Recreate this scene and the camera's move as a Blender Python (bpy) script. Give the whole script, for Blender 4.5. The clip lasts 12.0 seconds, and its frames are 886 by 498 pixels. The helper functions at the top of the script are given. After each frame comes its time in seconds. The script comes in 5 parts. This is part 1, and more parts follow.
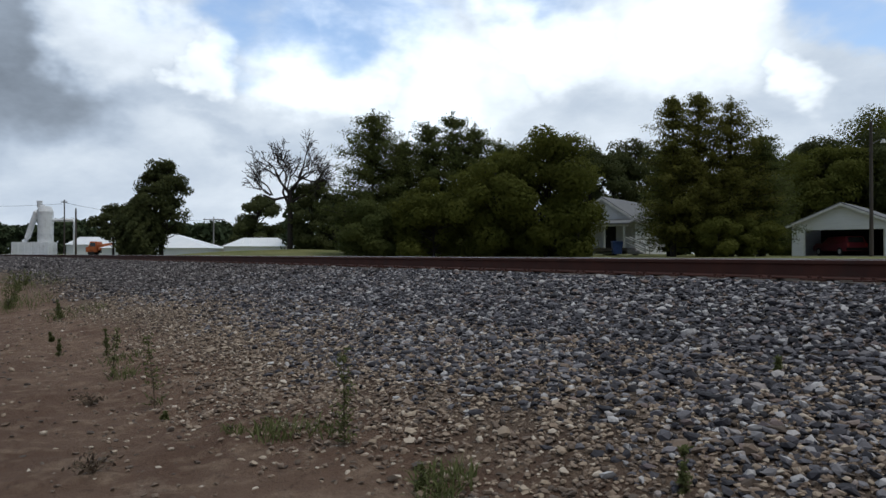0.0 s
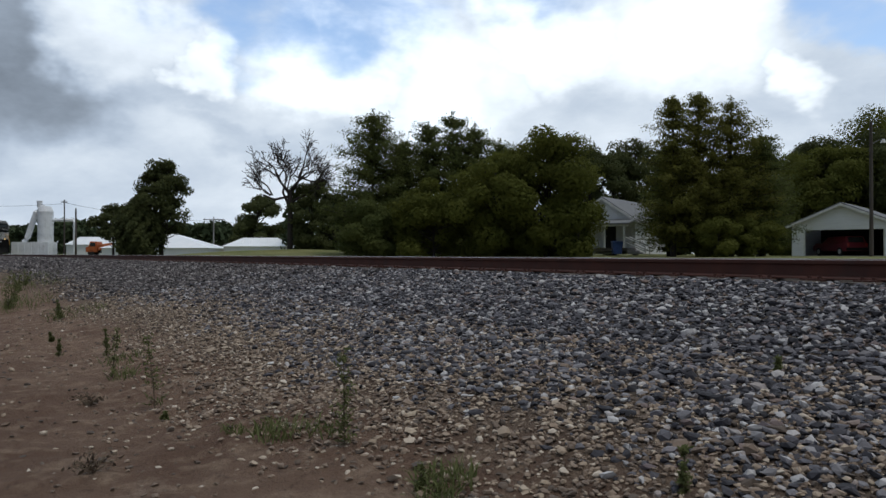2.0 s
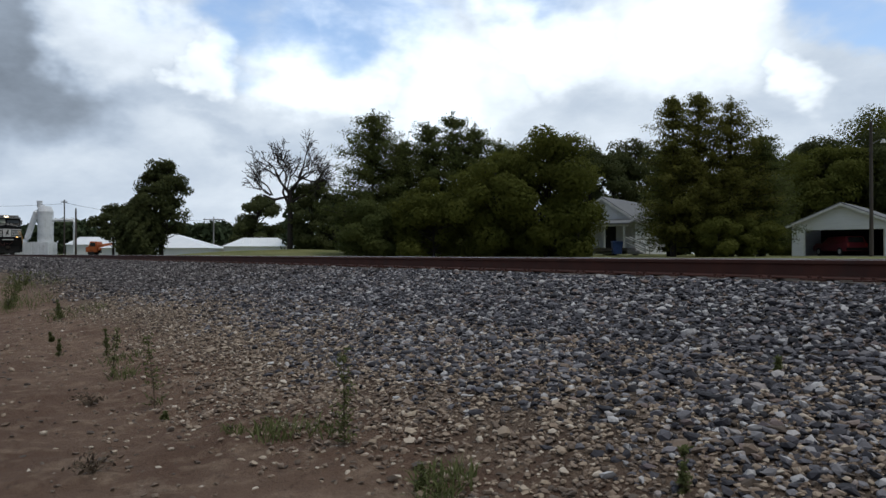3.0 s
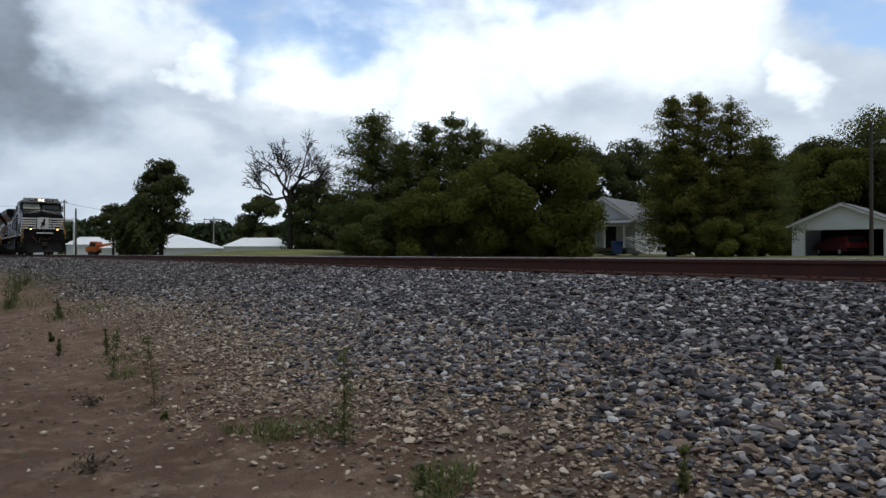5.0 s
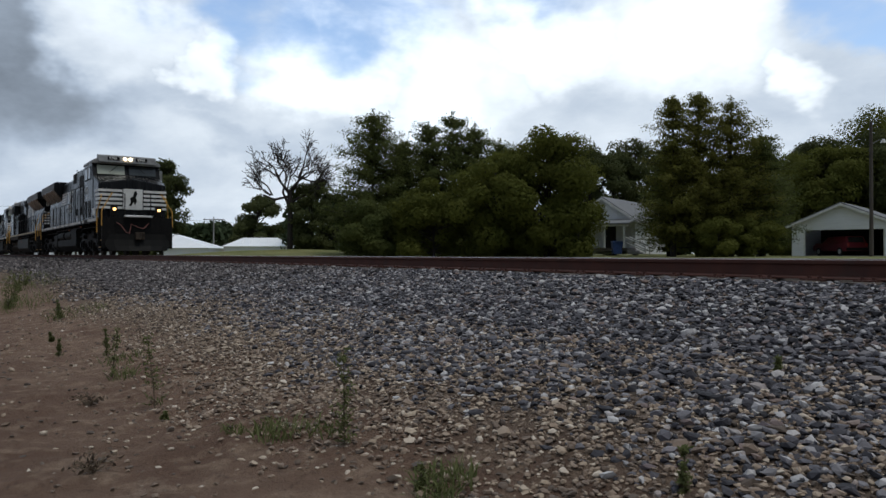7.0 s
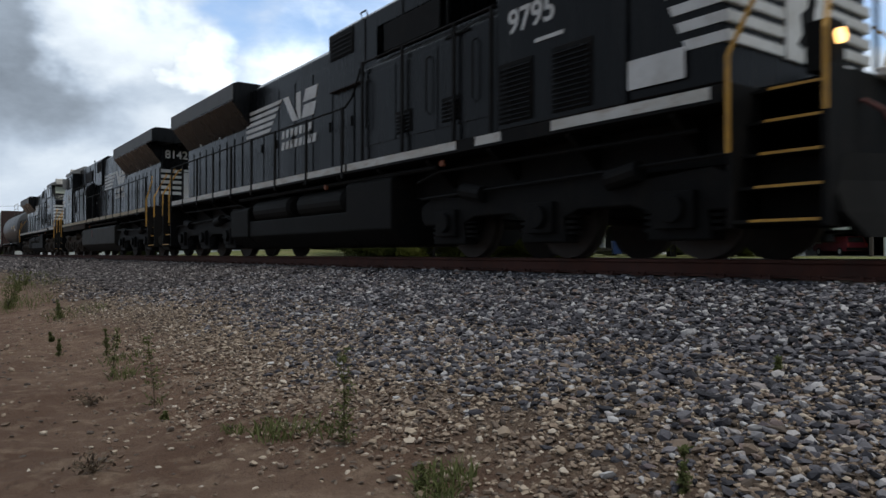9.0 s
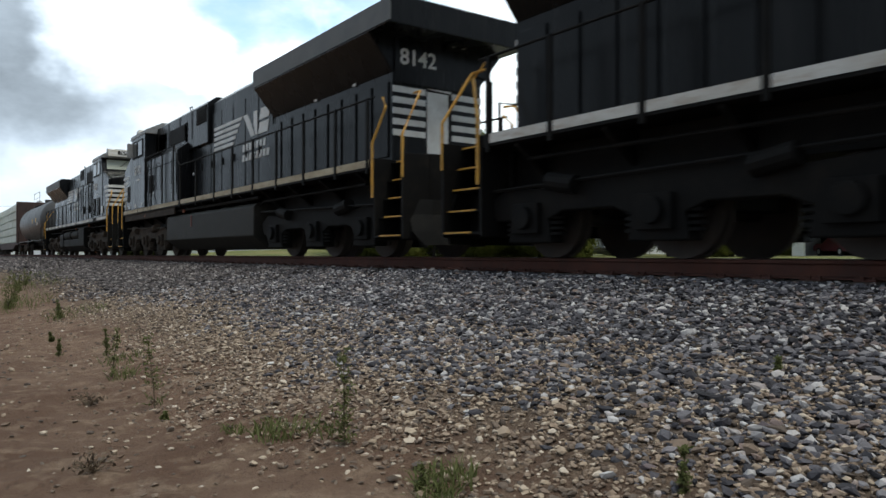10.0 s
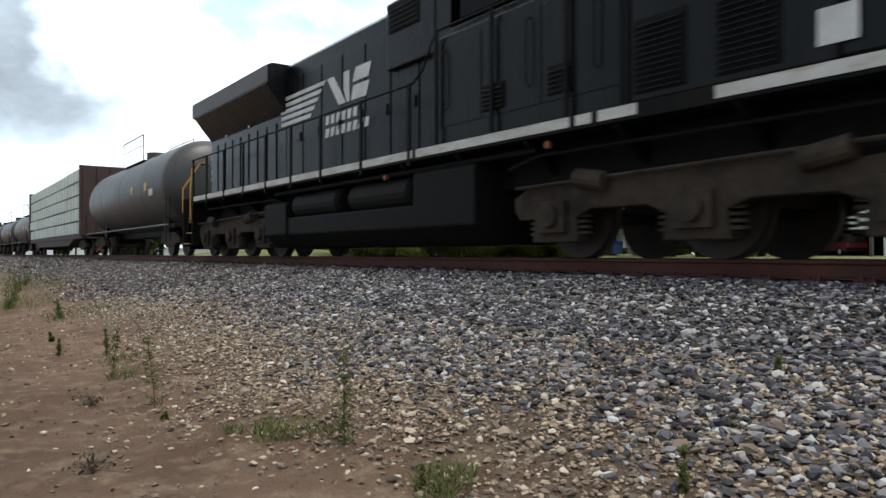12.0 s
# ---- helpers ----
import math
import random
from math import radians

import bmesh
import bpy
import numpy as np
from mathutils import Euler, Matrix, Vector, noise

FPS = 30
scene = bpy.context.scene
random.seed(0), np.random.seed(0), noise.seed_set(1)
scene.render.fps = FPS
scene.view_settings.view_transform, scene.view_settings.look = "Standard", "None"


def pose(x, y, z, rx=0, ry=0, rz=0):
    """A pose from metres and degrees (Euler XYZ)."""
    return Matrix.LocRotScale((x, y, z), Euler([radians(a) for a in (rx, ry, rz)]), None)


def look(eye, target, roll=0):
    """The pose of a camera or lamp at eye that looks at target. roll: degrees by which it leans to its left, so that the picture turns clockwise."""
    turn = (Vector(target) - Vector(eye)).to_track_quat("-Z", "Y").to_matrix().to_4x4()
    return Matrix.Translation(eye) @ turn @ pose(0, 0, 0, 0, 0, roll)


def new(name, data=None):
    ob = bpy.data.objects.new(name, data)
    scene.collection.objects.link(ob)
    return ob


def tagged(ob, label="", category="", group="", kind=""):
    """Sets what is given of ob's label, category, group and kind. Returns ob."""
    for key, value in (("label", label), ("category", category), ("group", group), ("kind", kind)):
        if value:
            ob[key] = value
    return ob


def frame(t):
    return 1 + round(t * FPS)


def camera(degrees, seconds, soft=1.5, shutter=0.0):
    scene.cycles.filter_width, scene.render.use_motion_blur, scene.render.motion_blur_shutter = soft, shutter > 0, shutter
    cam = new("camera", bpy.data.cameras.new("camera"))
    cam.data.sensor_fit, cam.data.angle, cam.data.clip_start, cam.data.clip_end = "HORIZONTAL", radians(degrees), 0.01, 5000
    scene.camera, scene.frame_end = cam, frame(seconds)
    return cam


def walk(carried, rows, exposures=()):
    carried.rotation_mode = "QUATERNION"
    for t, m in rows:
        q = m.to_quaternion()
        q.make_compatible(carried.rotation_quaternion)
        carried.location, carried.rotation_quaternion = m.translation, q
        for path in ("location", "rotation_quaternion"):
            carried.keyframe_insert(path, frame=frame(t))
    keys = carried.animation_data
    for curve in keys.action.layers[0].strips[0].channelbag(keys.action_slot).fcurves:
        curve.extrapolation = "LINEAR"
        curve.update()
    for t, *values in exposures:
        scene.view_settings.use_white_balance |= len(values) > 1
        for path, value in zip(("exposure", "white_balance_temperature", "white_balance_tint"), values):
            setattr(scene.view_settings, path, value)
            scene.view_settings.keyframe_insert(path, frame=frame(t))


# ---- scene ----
# World: x along the track in the train's direction, y across it away from the viewer, z = 0 at the rail heads.
TURN = radians(35.77)
EYE = Vector((0.0, 0.0, 0.055))
AHEAD = Vector((-math.cos(TURN), math.sin(TURN), 0.0))
RIGHT = Vector((math.sin(TURN), math.cos(TURN), 0.0))
MID = 7.73          # centre line of the track


def aim(side=0.0, up=0.0):
    """The camera's pose, nudged by small slopes to the side and up."""
    return look(EYE, EYE + AHEAD + RIGHT * side + Vector((0, 0, 0.0070 + up)))


cam = camera(63.45, 12.0, soft=1.5, shutter=0.14)
walk(cam, [(0.0, aim()), (10.6, aim()), (11.0, aim(0.0024, -0.0012)), (11.3, aim(0.0012, 0.0)), (11.5, aim(0.0008, 0.0009)), (11.8, aim()), (12.0, aim())],
     exposures=[(0.0, 0.0, 6250, 9), (7.2, 0.0, 6250, 9), (8.8, 0.1, 6350, 9), (9.5, 0.46, 6450, 6), (10.5, 0.86, 6550, 5), (12.0, 1.10, 6620, 5)])


def plot(across, deep):
    """A place on the plan: metres to the right of the line of sight, and along it."""
    p = AHEAD * deep + RIGHT * across
    return p.x, p.y


# ---- light ----
SUN_AZ, SUN_EL = 12.0, 71.0     # degrees: from +x towards +y, and above the horizon


def make_world():
    world = bpy.data.worlds.new("sky")
    scene.world = world
    world.use_nodes = True
    nt = world.node_tree
    nt.nodes.clear()
    N, L = nt.nodes.new, nt.links.new
    out, bg = N("ShaderNodeOutputWorld"), N("ShaderNodeBackground")
    L(bg.outputs[0], out.inputs[0])
    tc = N("ShaderNodeTexCoord")

    def math_(op, a, b=None, c=None):
        n = N("ShaderNodeMath")
        n.operation = op
        for s, v in zip(n.inputs, (a, b, c)):
            if v is None:
                continue
            if isinstance(v, (int, float)):
                s.default_value = v
            else:
                L(v, s)
        return n.outputs[0]

    def step(v, lo, hi):
        n = N("ShaderNodeMapRange")
        n.interpolation_type = "SMOOTHERSTEP"
        L(v, n.inputs[0])
        n.inputs[1].default_value, n.inputs[2].default_value = lo, hi
        return n.outputs[0]

    def noise_(scale, detail, rough, stretch, dist=0.0):
        m = N("ShaderNodeMapping")
        m.inputs["Scale"].default_value = stretch
        L(tc.outputs["Generated"], m.inputs[0])
        n = N("ShaderNodeTexNoise")
        n.inputs["Scale"].default_value, n.inputs["Detail"].default_value, n.inputs["Roughness"].default_value = scale, detail, rough
        n.inputs["Distortion"].default_value = dist
        L(m.outputs[0], n.inputs[0])
        return n

    # a wavering direction, so that the cloud masses have billowed edges
    warp = noise_(5.0, 5, 0.52, (1, 1, 1.5))
    sub = N("ShaderNodeVectorMath")
    sub.operation = "SUBTRACT"
    L(warp.outputs["Color"], sub.inputs[0])
    sub.inputs[1].default_value = (0.5, 0.5, 0.5)
    mad = N("ShaderNodeVectorMath")
    mad.operation = "MULTIPLY_ADD"
    L(sub.outputs[0], mad.inputs[0])
    mad.inputs[1].default_value = (0.30, 0.30, 0.26)
    L(tc.outputs["Generated"], mad.inputs[2])

    def mass(side, up, half, flat=1.0):
        """Nearness, 0 to 1, to a cloud mass in the direction given by its slopes."""
        d = AHEAD + RIGHT * side + Vector((0, 0, up))
        d.normalize()
        s = N("ShaderNodeVectorMath")
        s.operation = "SUBTRACT"
        L(mad.outputs[0], s.inputs[0])
        s.inputs[1].default_value = d
        k = N("ShaderNodeVectorMath")
        k.operation = "MULTIPLY"
        L(s.outputs[0], k.inputs[0])
        k.inputs[1].default_value = (1, 1, flat)
        ln = N("ShaderNodeVectorMath")
        ln.operation = "LENGTH"
        L(k.outputs[0], ln.inputs[0])
        return step(ln.outputs["Value"], half * 1.25, half * 0.45)

    soft = noise_(3.2, 9, 0.56, (1, 1, 2.6), 0.25).outputs["Fac"]
    fine = noise_(11.0, 8, 0.6, (1, 1, 2.2), 0.2).outputs["Fac"]
    bright = mass(-0.03, 0.235, 0.14, 1.3)
    for side, up, half, flat in ((-0.46, 0.31, 0.07, 0.8), (-0.36, 0.255, 0.05, 1.2), (0.36, 0.33, 0.15, 1.5), (0.47, 0.215, 0.040, 1.0), (0.16, 0.30, 0.12, 1.6), (-0.20, 0.26, 0.09, 1.4)):
        bright = math_("MAXIMUM", bright, mass(side, up, half, flat))
    dark = mass(-0.61, 0.30, 0.18, 1.4)
    for side, up, half, flat in ((-0.30, 0.15, 0.10, 3.0), (-0.42, 0.22, 0.10, 2.0)):
        dark = math_("MAXIMUM", dark, math_("MULTIPLY", mass(side, up, half, flat), 0.30))
    gap = mass(-0.12, 0.345, 0.17, 2.2)
    for side, up, half, flat in ((-0.28, 0.32, 0.11, 1.7), (0.62, 0.31, 0.07, 1.4), (0.10, 0.42, 0.16, 2.0)):
        gap = math_("MAXIMUM", gap, mass(side, up, half, flat))
    sep = N("ShaderNodeSeparateXYZ")
    L(tc.outputs["Generated"], sep.inputs[0])
    # sky brightened ahead, dimmed overhead and behind to balance the light on the ground
    toward = N("ShaderNodeVectorMath")
    toward.operation = "DOT_PRODUCT"
    L(tc.outputs["Generated"], toward.inputs[0])
    toward.inputs[1].default_value = (AHEAD + Vector((0, 0, 0.35))).normalized()
    ahead_gain = step(toward.outputs["Value"], 0.35, 0.97)
    lum = math_("MULTIPLY_ADD", soft, 0.50, 0.35)
    lum = math_("MULTIPLY_ADD", fine, 0.30, lum)
    lum = math_("MULTIPLY_ADD", bright, 0.46, lum)
    lum = math_("MULTIPLY_ADD", dark, -0.40, lum)
    lum = math_("MULTIPLY", lum, math_("MULTIPLY_ADD", ahead_gain, 0.58, 0.42))
    lum = math_("MAXIMUM", lum, 0.12)
    tint = N("ShaderNodeMix")
    tint.data_type = "RGBA"
    L(step(lum, 0.45, 0.95), tint.inputs["Factor"])
    tint.inputs["A"].default_value, tint.inputs["B"].default_value = (0.80, 0.93, 1.11, 1), (0.93, 1.0, 1.07, 1)
    cloud = N("ShaderNodeVectorMath")
    cloud.operation = "SCALE"
    L(tint.outputs["Result"], cloud.inputs[0])
    L(lum, cloud.inputs["Scale"])
    sky = N("ShaderNodeTexSky")
    sky.sky_type, sky.sun_disc = "NISHITA", False
    sky.sun_elevation, sky.sun_rotation = radians(SUN_EL), radians(90.0 - SUN_AZ)
    sky.air_density, sky.dust_density = 1.0, 1.6
    blue = N("ShaderNodeVectorMath")
    blue.operation = "SCALE"
    L(sky.outputs[0], blue.inputs[0])
    blue.inputs["Scale"].default_value = 0.20
    mix = N("ShaderNodeMix")
    mix.data_type = "RGBA"
    cover = math_("SUBTRACT", 1.0, math_("MULTIPLY", gap, step(soft, 0.85, 0.40)))
    L(cover, mix.inputs["Factor"])
    L(blue.outputs[0], mix.inputs["A"])
    L(cloud.outputs[0], mix.inputs["B"])
    L(mix.outputs["Result"], bg.inputs[0])
    bg.inputs[1].default_value = 1.0


make_world()
sun_data = bpy.data.lights.new("sun", "SUN")
sun_data.energy, sun_data.angle, sun_data.color = 1.35, radians(20), (1.0, 0.96, 0.9)
sun = new("sun", sun_data)
_d = Vector((math.cos(radians(SUN_AZ)) * math.cos(radians(SUN_EL)), math.sin(radians(SUN_AZ)) * math.cos(radians(SUN_EL)), math.sin(radians(SUN_EL))))
sun.matrix_world = look(_d * 100, (0, 0, 0))


# ---- materials ----
def material(name, a, b=None, rough=0.6, metal=0.0, scale=4.0, bump=0.2, fine=40.0, dirt=None, dirt_amount=0.35, island=0.0, stretch=(1, 1, 1), spec=0.5, coat=0.0, depth=0.01, vary=0.0, thin=0.0):
    """Two tones over broad noise, dirt over a second noise, fine relief; island: share of tone that changes from piece to piece."""
    m = bpy.data.materials.new(name)
    m.use_nodes = True
    nt = m.node_tree
    N, L = nt.nodes.new, nt.links.new
    p = nt.nodes["Principled BSDF"]
    tc = N("ShaderNodeTexCoord")
    mp = N("ShaderNodeMapping")
    mp.inputs["Scale"].default_value = stretch
    L(tc.outputs["Object"], mp.inputs[0])

    def nz(s, d, r):
        n = N("ShaderNodeTexNoise")
        n.inputs["Scale"].default_value, n.inputs["Detail"].default_value, n.inputs["Roughness"].default_value = s, d, r
        L(mp.outputs[0], n.inputs[0])
        return n.outputs["Fac"]

    b = b or tuple(v * 0.7 for v in a)
    big, small = nz(scale, 5, 0.6), nz(fine, 4, 0.6)
    ramp = N("ShaderNodeMapRange")
    ramp.inputs[1].default_value, ramp.inputs[2].default_value = 0.32, 0.68
    L(big, ramp.inputs[0])
    fac = ramp.outputs[0]
    if island:
        g = N("ShaderNodeNewGeometry")
        mx = N("ShaderNodeMix")
        mx.inputs["Factor"].default_value = island
        L(fac, mx.inputs["A"])
        L(g.outputs["Random Per Island"], mx.inputs["B"])
        fac = mx.outputs["Result"]
    if vary:
        oi = N("ShaderNodeObjectInfo")
        mv = N("ShaderNodeMix")
        mv.inputs["Factor"].default_value = vary
        L(fac, mv.inputs["A"])
        L(oi.outputs["Random"], mv.inputs["B"])
        fac = mv.outputs["Result"]
    mix = N("ShaderNodeMix")
    mix.data_type = "RGBA"
    L(fac, mix.inputs["Factor"])
    mix.inputs["A"].default_value, mix.inputs["B"].default_value = (*a, 1), (*b, 1)
    col = mix.outputs["Result"]
    if dirt:
        r2 = N("ShaderNodeMapRange")
        r2.inputs[1].default_value, r2.inputs[2].default_value = 0.5, 0.75
        r2.inputs[4].default_value = dirt_amount * 2
        L(nz(scale * 2.7, 6, 0.7), r2.inputs[0])
        m2 = N("ShaderNodeMix")
        m2.data_type = "RGBA"
        L(r2.outputs[0], m2.inputs["Factor"])
        L(col, m2.inputs["A"])
        m2.inputs["B"].default_value = (*dirt, 1)
        col = m2.outputs["Result"]
    L(col, p.inputs["Base Color"])
    rr = N("ShaderNodeMapRange")
    rr.inputs[3].default_value, rr.inputs[4].default_value = max(0.03, rough - 0.12), min(1, rough + 0.12)
    L(big, rr.inputs[0])
    L(rr.outputs[0], p.inputs["Roughness"])
    p.inputs["Metallic"].default_value = metal
    p.inputs["Specular IOR Level"].default_value = spec
    p.inputs["Coat Weight"].default_value = coat
    if bump:
        bp = N("ShaderNodeBump")
        bp.inputs["Strength"].default_value, bp.inputs["Distance"].default_value = bump, depth
        L(small, bp.inputs["Height"])
        L(bp.outputs[0], p.inputs["Normal"])
    if thin:
        # thin leaves let some light through
        tr, ms = N("ShaderNodeBsdfTranslucent"), N("ShaderNodeMixShader")
        L(col, tr.inputs[0])
        ms.inputs[0].default_value = thin
        L(p.outputs[0], ms.inputs[1])
        L(tr.outputs[0], ms.inputs[2])
        L(ms.outputs[0], nt.nodes["Material Output"].inputs[0])
    return m


def glowing(name, colour, strength):
    m = bpy.data.materials.new(name)
    m.use_nodes = True
    p = m.node_tree.nodes["Principled BSDF"]
    p.inputs["Base Color"].default_value = (*colour, 1)
    p.inputs["Emission Color"].default_value = (*colour, 1)
    p.inputs["Emission Strength"].default_value = strength
    return m


def glass(name, tint, rough=0.05):
    """Dark cab glass: a glossy, tinted pane over an unlit cab."""
    m = bpy.data.materials.new(name)
    m.use_nodes = True
    p = m.node_tree.nodes["Principled BSDF"]
    p.inputs["Base Color"].default_value = (*tint, 1)
    p.inputs["Roughness"].default_value = rough
    p.inputs["Specular IOR Level"].default_value = 0.8
    return m


def stone_material(name, tones):
    m = bpy.data.materials.new(name)
    m.use_nodes = True
    nt = m.node_tree
    N, L = nt.nodes.new, nt.links.new
    p = nt.nodes["Principled BSDF"]
    g, tc = N("ShaderNodeNewGeometry"), N("ShaderNodeTexCoord")
    ramp = N("ShaderNodeValToRGB")
    L(g.outputs["Random Per Island"], ramp.inputs[0])
    els = ramp.color_ramp.elements
    els[0].position, els[0].color = tones[0][0], (*tones[0][1], 1)
    els[1].position, els[1].color = tones[-1][0], (*tones[-1][1], 1)
    for pos, c in tones[1:-1]:
        els.new(pos).color = (*c, 1)
    n = N("ShaderNodeTexNoise")
    n.inputs["Scale"].default_value, n.inputs["Detail"].default_value = 60.0, 5
    L(tc.outputs["Object"], n.inputs[0])
    r = N("ShaderNodeMapRange")
    r.inputs[3].default_value, r.inputs[4].default_value = 0.65, 1.25
    L(n.outputs["Fac"], r.inputs[0])
    sc = N("ShaderNodeVectorMath")
    sc.operation = "SCALE"
    L(ramp.outputs[0], sc.inputs[0])
    L(r.outputs[0], sc.inputs["Scale"])
    L(sc.outputs[0], p.inputs["Base Color"])
    p.inputs["Roughness"].default_value = 0.8
    b = N("ShaderNodeBump")
    b.inputs["Strength"].default_value, b.inputs["Distance"].default_value = 0.5, 0.004
    L(n.outputs["Fac"], b.inputs["Height"])
    L(b.outputs[0], p.inputs["Normal"])
    return m


def ground_material():
    """Bare silty soil beside the track, fines under the stones darkened for shade in the gaps, grass and scrub beyond.
    """
    m = bpy.data.materials.new("ground")
    m.use_nodes = True
    nt = m.node_tree
    N, L = nt.nodes.new, nt.links.new
    p = nt.nodes["Principled BSDF"]
    tc, sep = N("ShaderNodeTexCoord"), N("ShaderNodeSeparateXYZ")
    L(tc.outputs["Object"], sep.inputs[0])

    def nz(s, d, r=0.6):
        n = N("ShaderNodeTexNoise")
        n.inputs["Scale"].default_value, n.inputs["Detail"].default_value, n.inputs["Roughness"].default_value = s, d, r
        L(tc.outputs["Object"], n.inputs[0])
        return n.outputs["Fac"]

    def rng(v, lo, hi, a=0.0, b=1.0):
        n = N("ShaderNodeMapRange")
        L(v, n.inputs[0])
        n.inputs[1].default_value, n.inputs[2].default_value, n.inputs[3].default_value, n.inputs[4].default_value = lo, hi, a, b
        return n.outputs[0]

    def mix(f, a, b):
        n = N("ShaderNodeMix")
        n.data_type = "RGBA"
        L(f, n.inputs["Factor"])
        for s, v in ((n.inputs["A"], a), (n.inputs["B"], b)):
            if isinstance(v, tuple):
                s.default_value = (*v, 1)
            else:
                L(v, s)
        return n.outputs["Result"]

    def add(a, b, k):
        n = N("ShaderNodeMath")
        n.operation = "MULTIPLY_ADD"
        L(b, n.inputs[0])
        n.inputs[1].default_value = k
        L(a, n.inputs[2])
        return n.outputs[0]

    broad, mid, grain = nz(0.9, 5), nz(5.0, 6), nz(70.0, 5, 0.7)
    soil = mix(rng(broad, 0.35, 0.65), (0.150, 0.090, 0.061), (0.222, 0.145, 0.102))
    soil = mix(rng(mid, 0.50, 0.72), soil, (0.33, 0.235, 0.165))
    soil = mix(rng(nz(13.0, 6, 0.7), 0.56, 0.72, 0, 0.75), soil, (0.085, 0.056, 0.041))
    soil = mix(rng(nz(2.2, 7, 0.7), 0.60, 0.70, 0, 0.6), soil, (0.36, 0.27, 0.20))
    soil = mix(rng(grain, 0.56, 0.75, 0, 0.7), soil, (0.07, 0.052, 0.04))
    # fine stone, its colour darkened to stand for shade between the stones
    shade_fines = mix(rng(mid, 0.35, 0.65), (0.055, 0.045, 0.038), (0.145, 0.108, 0.078))
    y = add(sep.outputs[1], mid, 1.1)
    near = mix(rng(y, 2.3, 3.4), soil, shade_fines)
    turf = mix(rng(nz(0.35, 6), 0.35, 0.65), (0.120, 0.140, 0.045), (0.200, 0.190, 0.078))
    turf = mix(rng(nz(3.0, 5), 0.55, 0.8), turf, (0.16, 0.13, 0.07))
    L(mix(rng(y, 10.5, 11.8), near, turf), p.inputs["Base Color"])
    p.inputs["Roughness"].default_value = 0.95
    p.inputs["Specular IOR Level"].default_value = 0.15
    b = N("ShaderNodeBump")
    b.inputs["Strength"].default_value, b.inputs["Distance"].default_value = 1.0, 0.03
    L(add(grain, add(mid, nz(18.0, 5, 0.65), 0.9), 1.5), b.inputs["Height"])
    L(b.outputs[0], p.inputs["Normal"])
    return m


M_GROUND = ground_material()
M_STONE = stone_material("ballast_stone", [(0.0, (0.013, 0.012, 0.016)), (0.28, (0.034, 0.032, 0.039)), (0.52, (0.086, 0.081, 0.093)), (0.73, (0.190, 0.180, 0.190)), (0.85, (0.48, 0.46, 0.45)), (0.92, (0.20, 0.140, 0.112)), (0.97, (0.10, 0.083, 0.097)), (1.0, (0.62, 0.60, 0.585))])
M_DUSTY = stone_material("brown_dusted_ballast", [(0.0, (0.022, 0.018, 0.018)), (0.35, (0.058, 0.048, 0.048)), (0.7, (0.115, 0.097, 0.093)), (0.9, (0.20, 0.175, 0.165)), (1.0, (0.36, 0.33, 0.31))])
M_PEBBLE = stone_material("dusty_stone", [(0.0, (0.075, 0.056, 0.043)), (0.35, (0.185, 0.132, 0.095)), (0.7, (0.27, 0.20, 0.142)), (0.9, (0.41, 0.325, 0.235)), (1.0, (0.58, 0.50, 0.41))])
M_RUST = material("rusty_rail", (0.066, 0.023, 0.016), (0.104, 0.038, 0.025), rough=0.85, scale=3, fine=90, bump=0.3, dirt=(0.05, 0.035, 0.03))
M_STEEL = material("polished_steel", (0.42, 0.42, 0.43), (0.30, 0.29, 0.29), rough=0.32, metal=1.0, scale=2, fine=60, bump=0.05)
M_TIE = material("creosoted_wood", (0.045, 0.034, 0.027), (0.085, 0.066, 0.052), rough=0.9, scale=3, fine=60, bump=0.5, stretch=(6, 1, 6))
M_ASPHALT = material("worn_asphalt", (0.20, 0.195, 0.185), (0.27, 0.26, 0.245), rough=0.9, scale=0.6, fine=50, bump=0.3)
M_BLACK = material("black_paint", (0.0026, 0.0029, 0.0034), (0.0068, 0.0072, 0.0082), rough=0.27, scale=1.1, fine=25, bump=0.04, dirt=(0.026, 0.025, 0.024), dirt_amount=0.26, stretch=(1.6, 1.6, 0.16), spec=0.20, vary=0.4)
M_GRIME = material("grimy_black", (0.004, 0.0039, 0.0038), (0.009, 0.0084, 0.0077), rough=0.68, spec=0.14, scale=1.6, fine=30, bump=0.12, dirt=(0.028, 0.022, 0.017), dirt_amount=0.2)
M_TRUCK = material("dusty_truck_casting", (0.026, 0.0215, 0.0175), (0.070, 0.053, 0.040), spec=0.14, rough=0.8, scale=2.0, fine=35, bump=0.25, dirt=(0.105, 0.080, 0.058), dirt_amount=0.28)
M_WHITE = material("white_paint", (0.74, 0.74, 0.72), (0.58, 0.57, 0.54), rough=0.5, scale=2.2, fine=30, bump=0.05, dirt=(0.30, 0.26, 0.21), dirt_amount=0.2)
M_SILL = material("sill_stripe_paint", (0.66, 0.65, 0.61), (0.50, 0.47, 0.41), rough=0.55, scale=1.5, fine=30, bump=0.08, dirt=(0.30, 0.19, 0.11), dirt_amount=0.3, stretch=(1, 1, 3))
M_SILL_WORN = material("worn_sill_stripe_paint", (0.50, 0.42, 0.27), (0.34, 0.27, 0.17), rough=0.6, scale=1.5, fine=30, bump=0.08, dirt=(0.16, 0.10, 0.06), dirt_amount=0.35, stretch=(1, 1, 3))
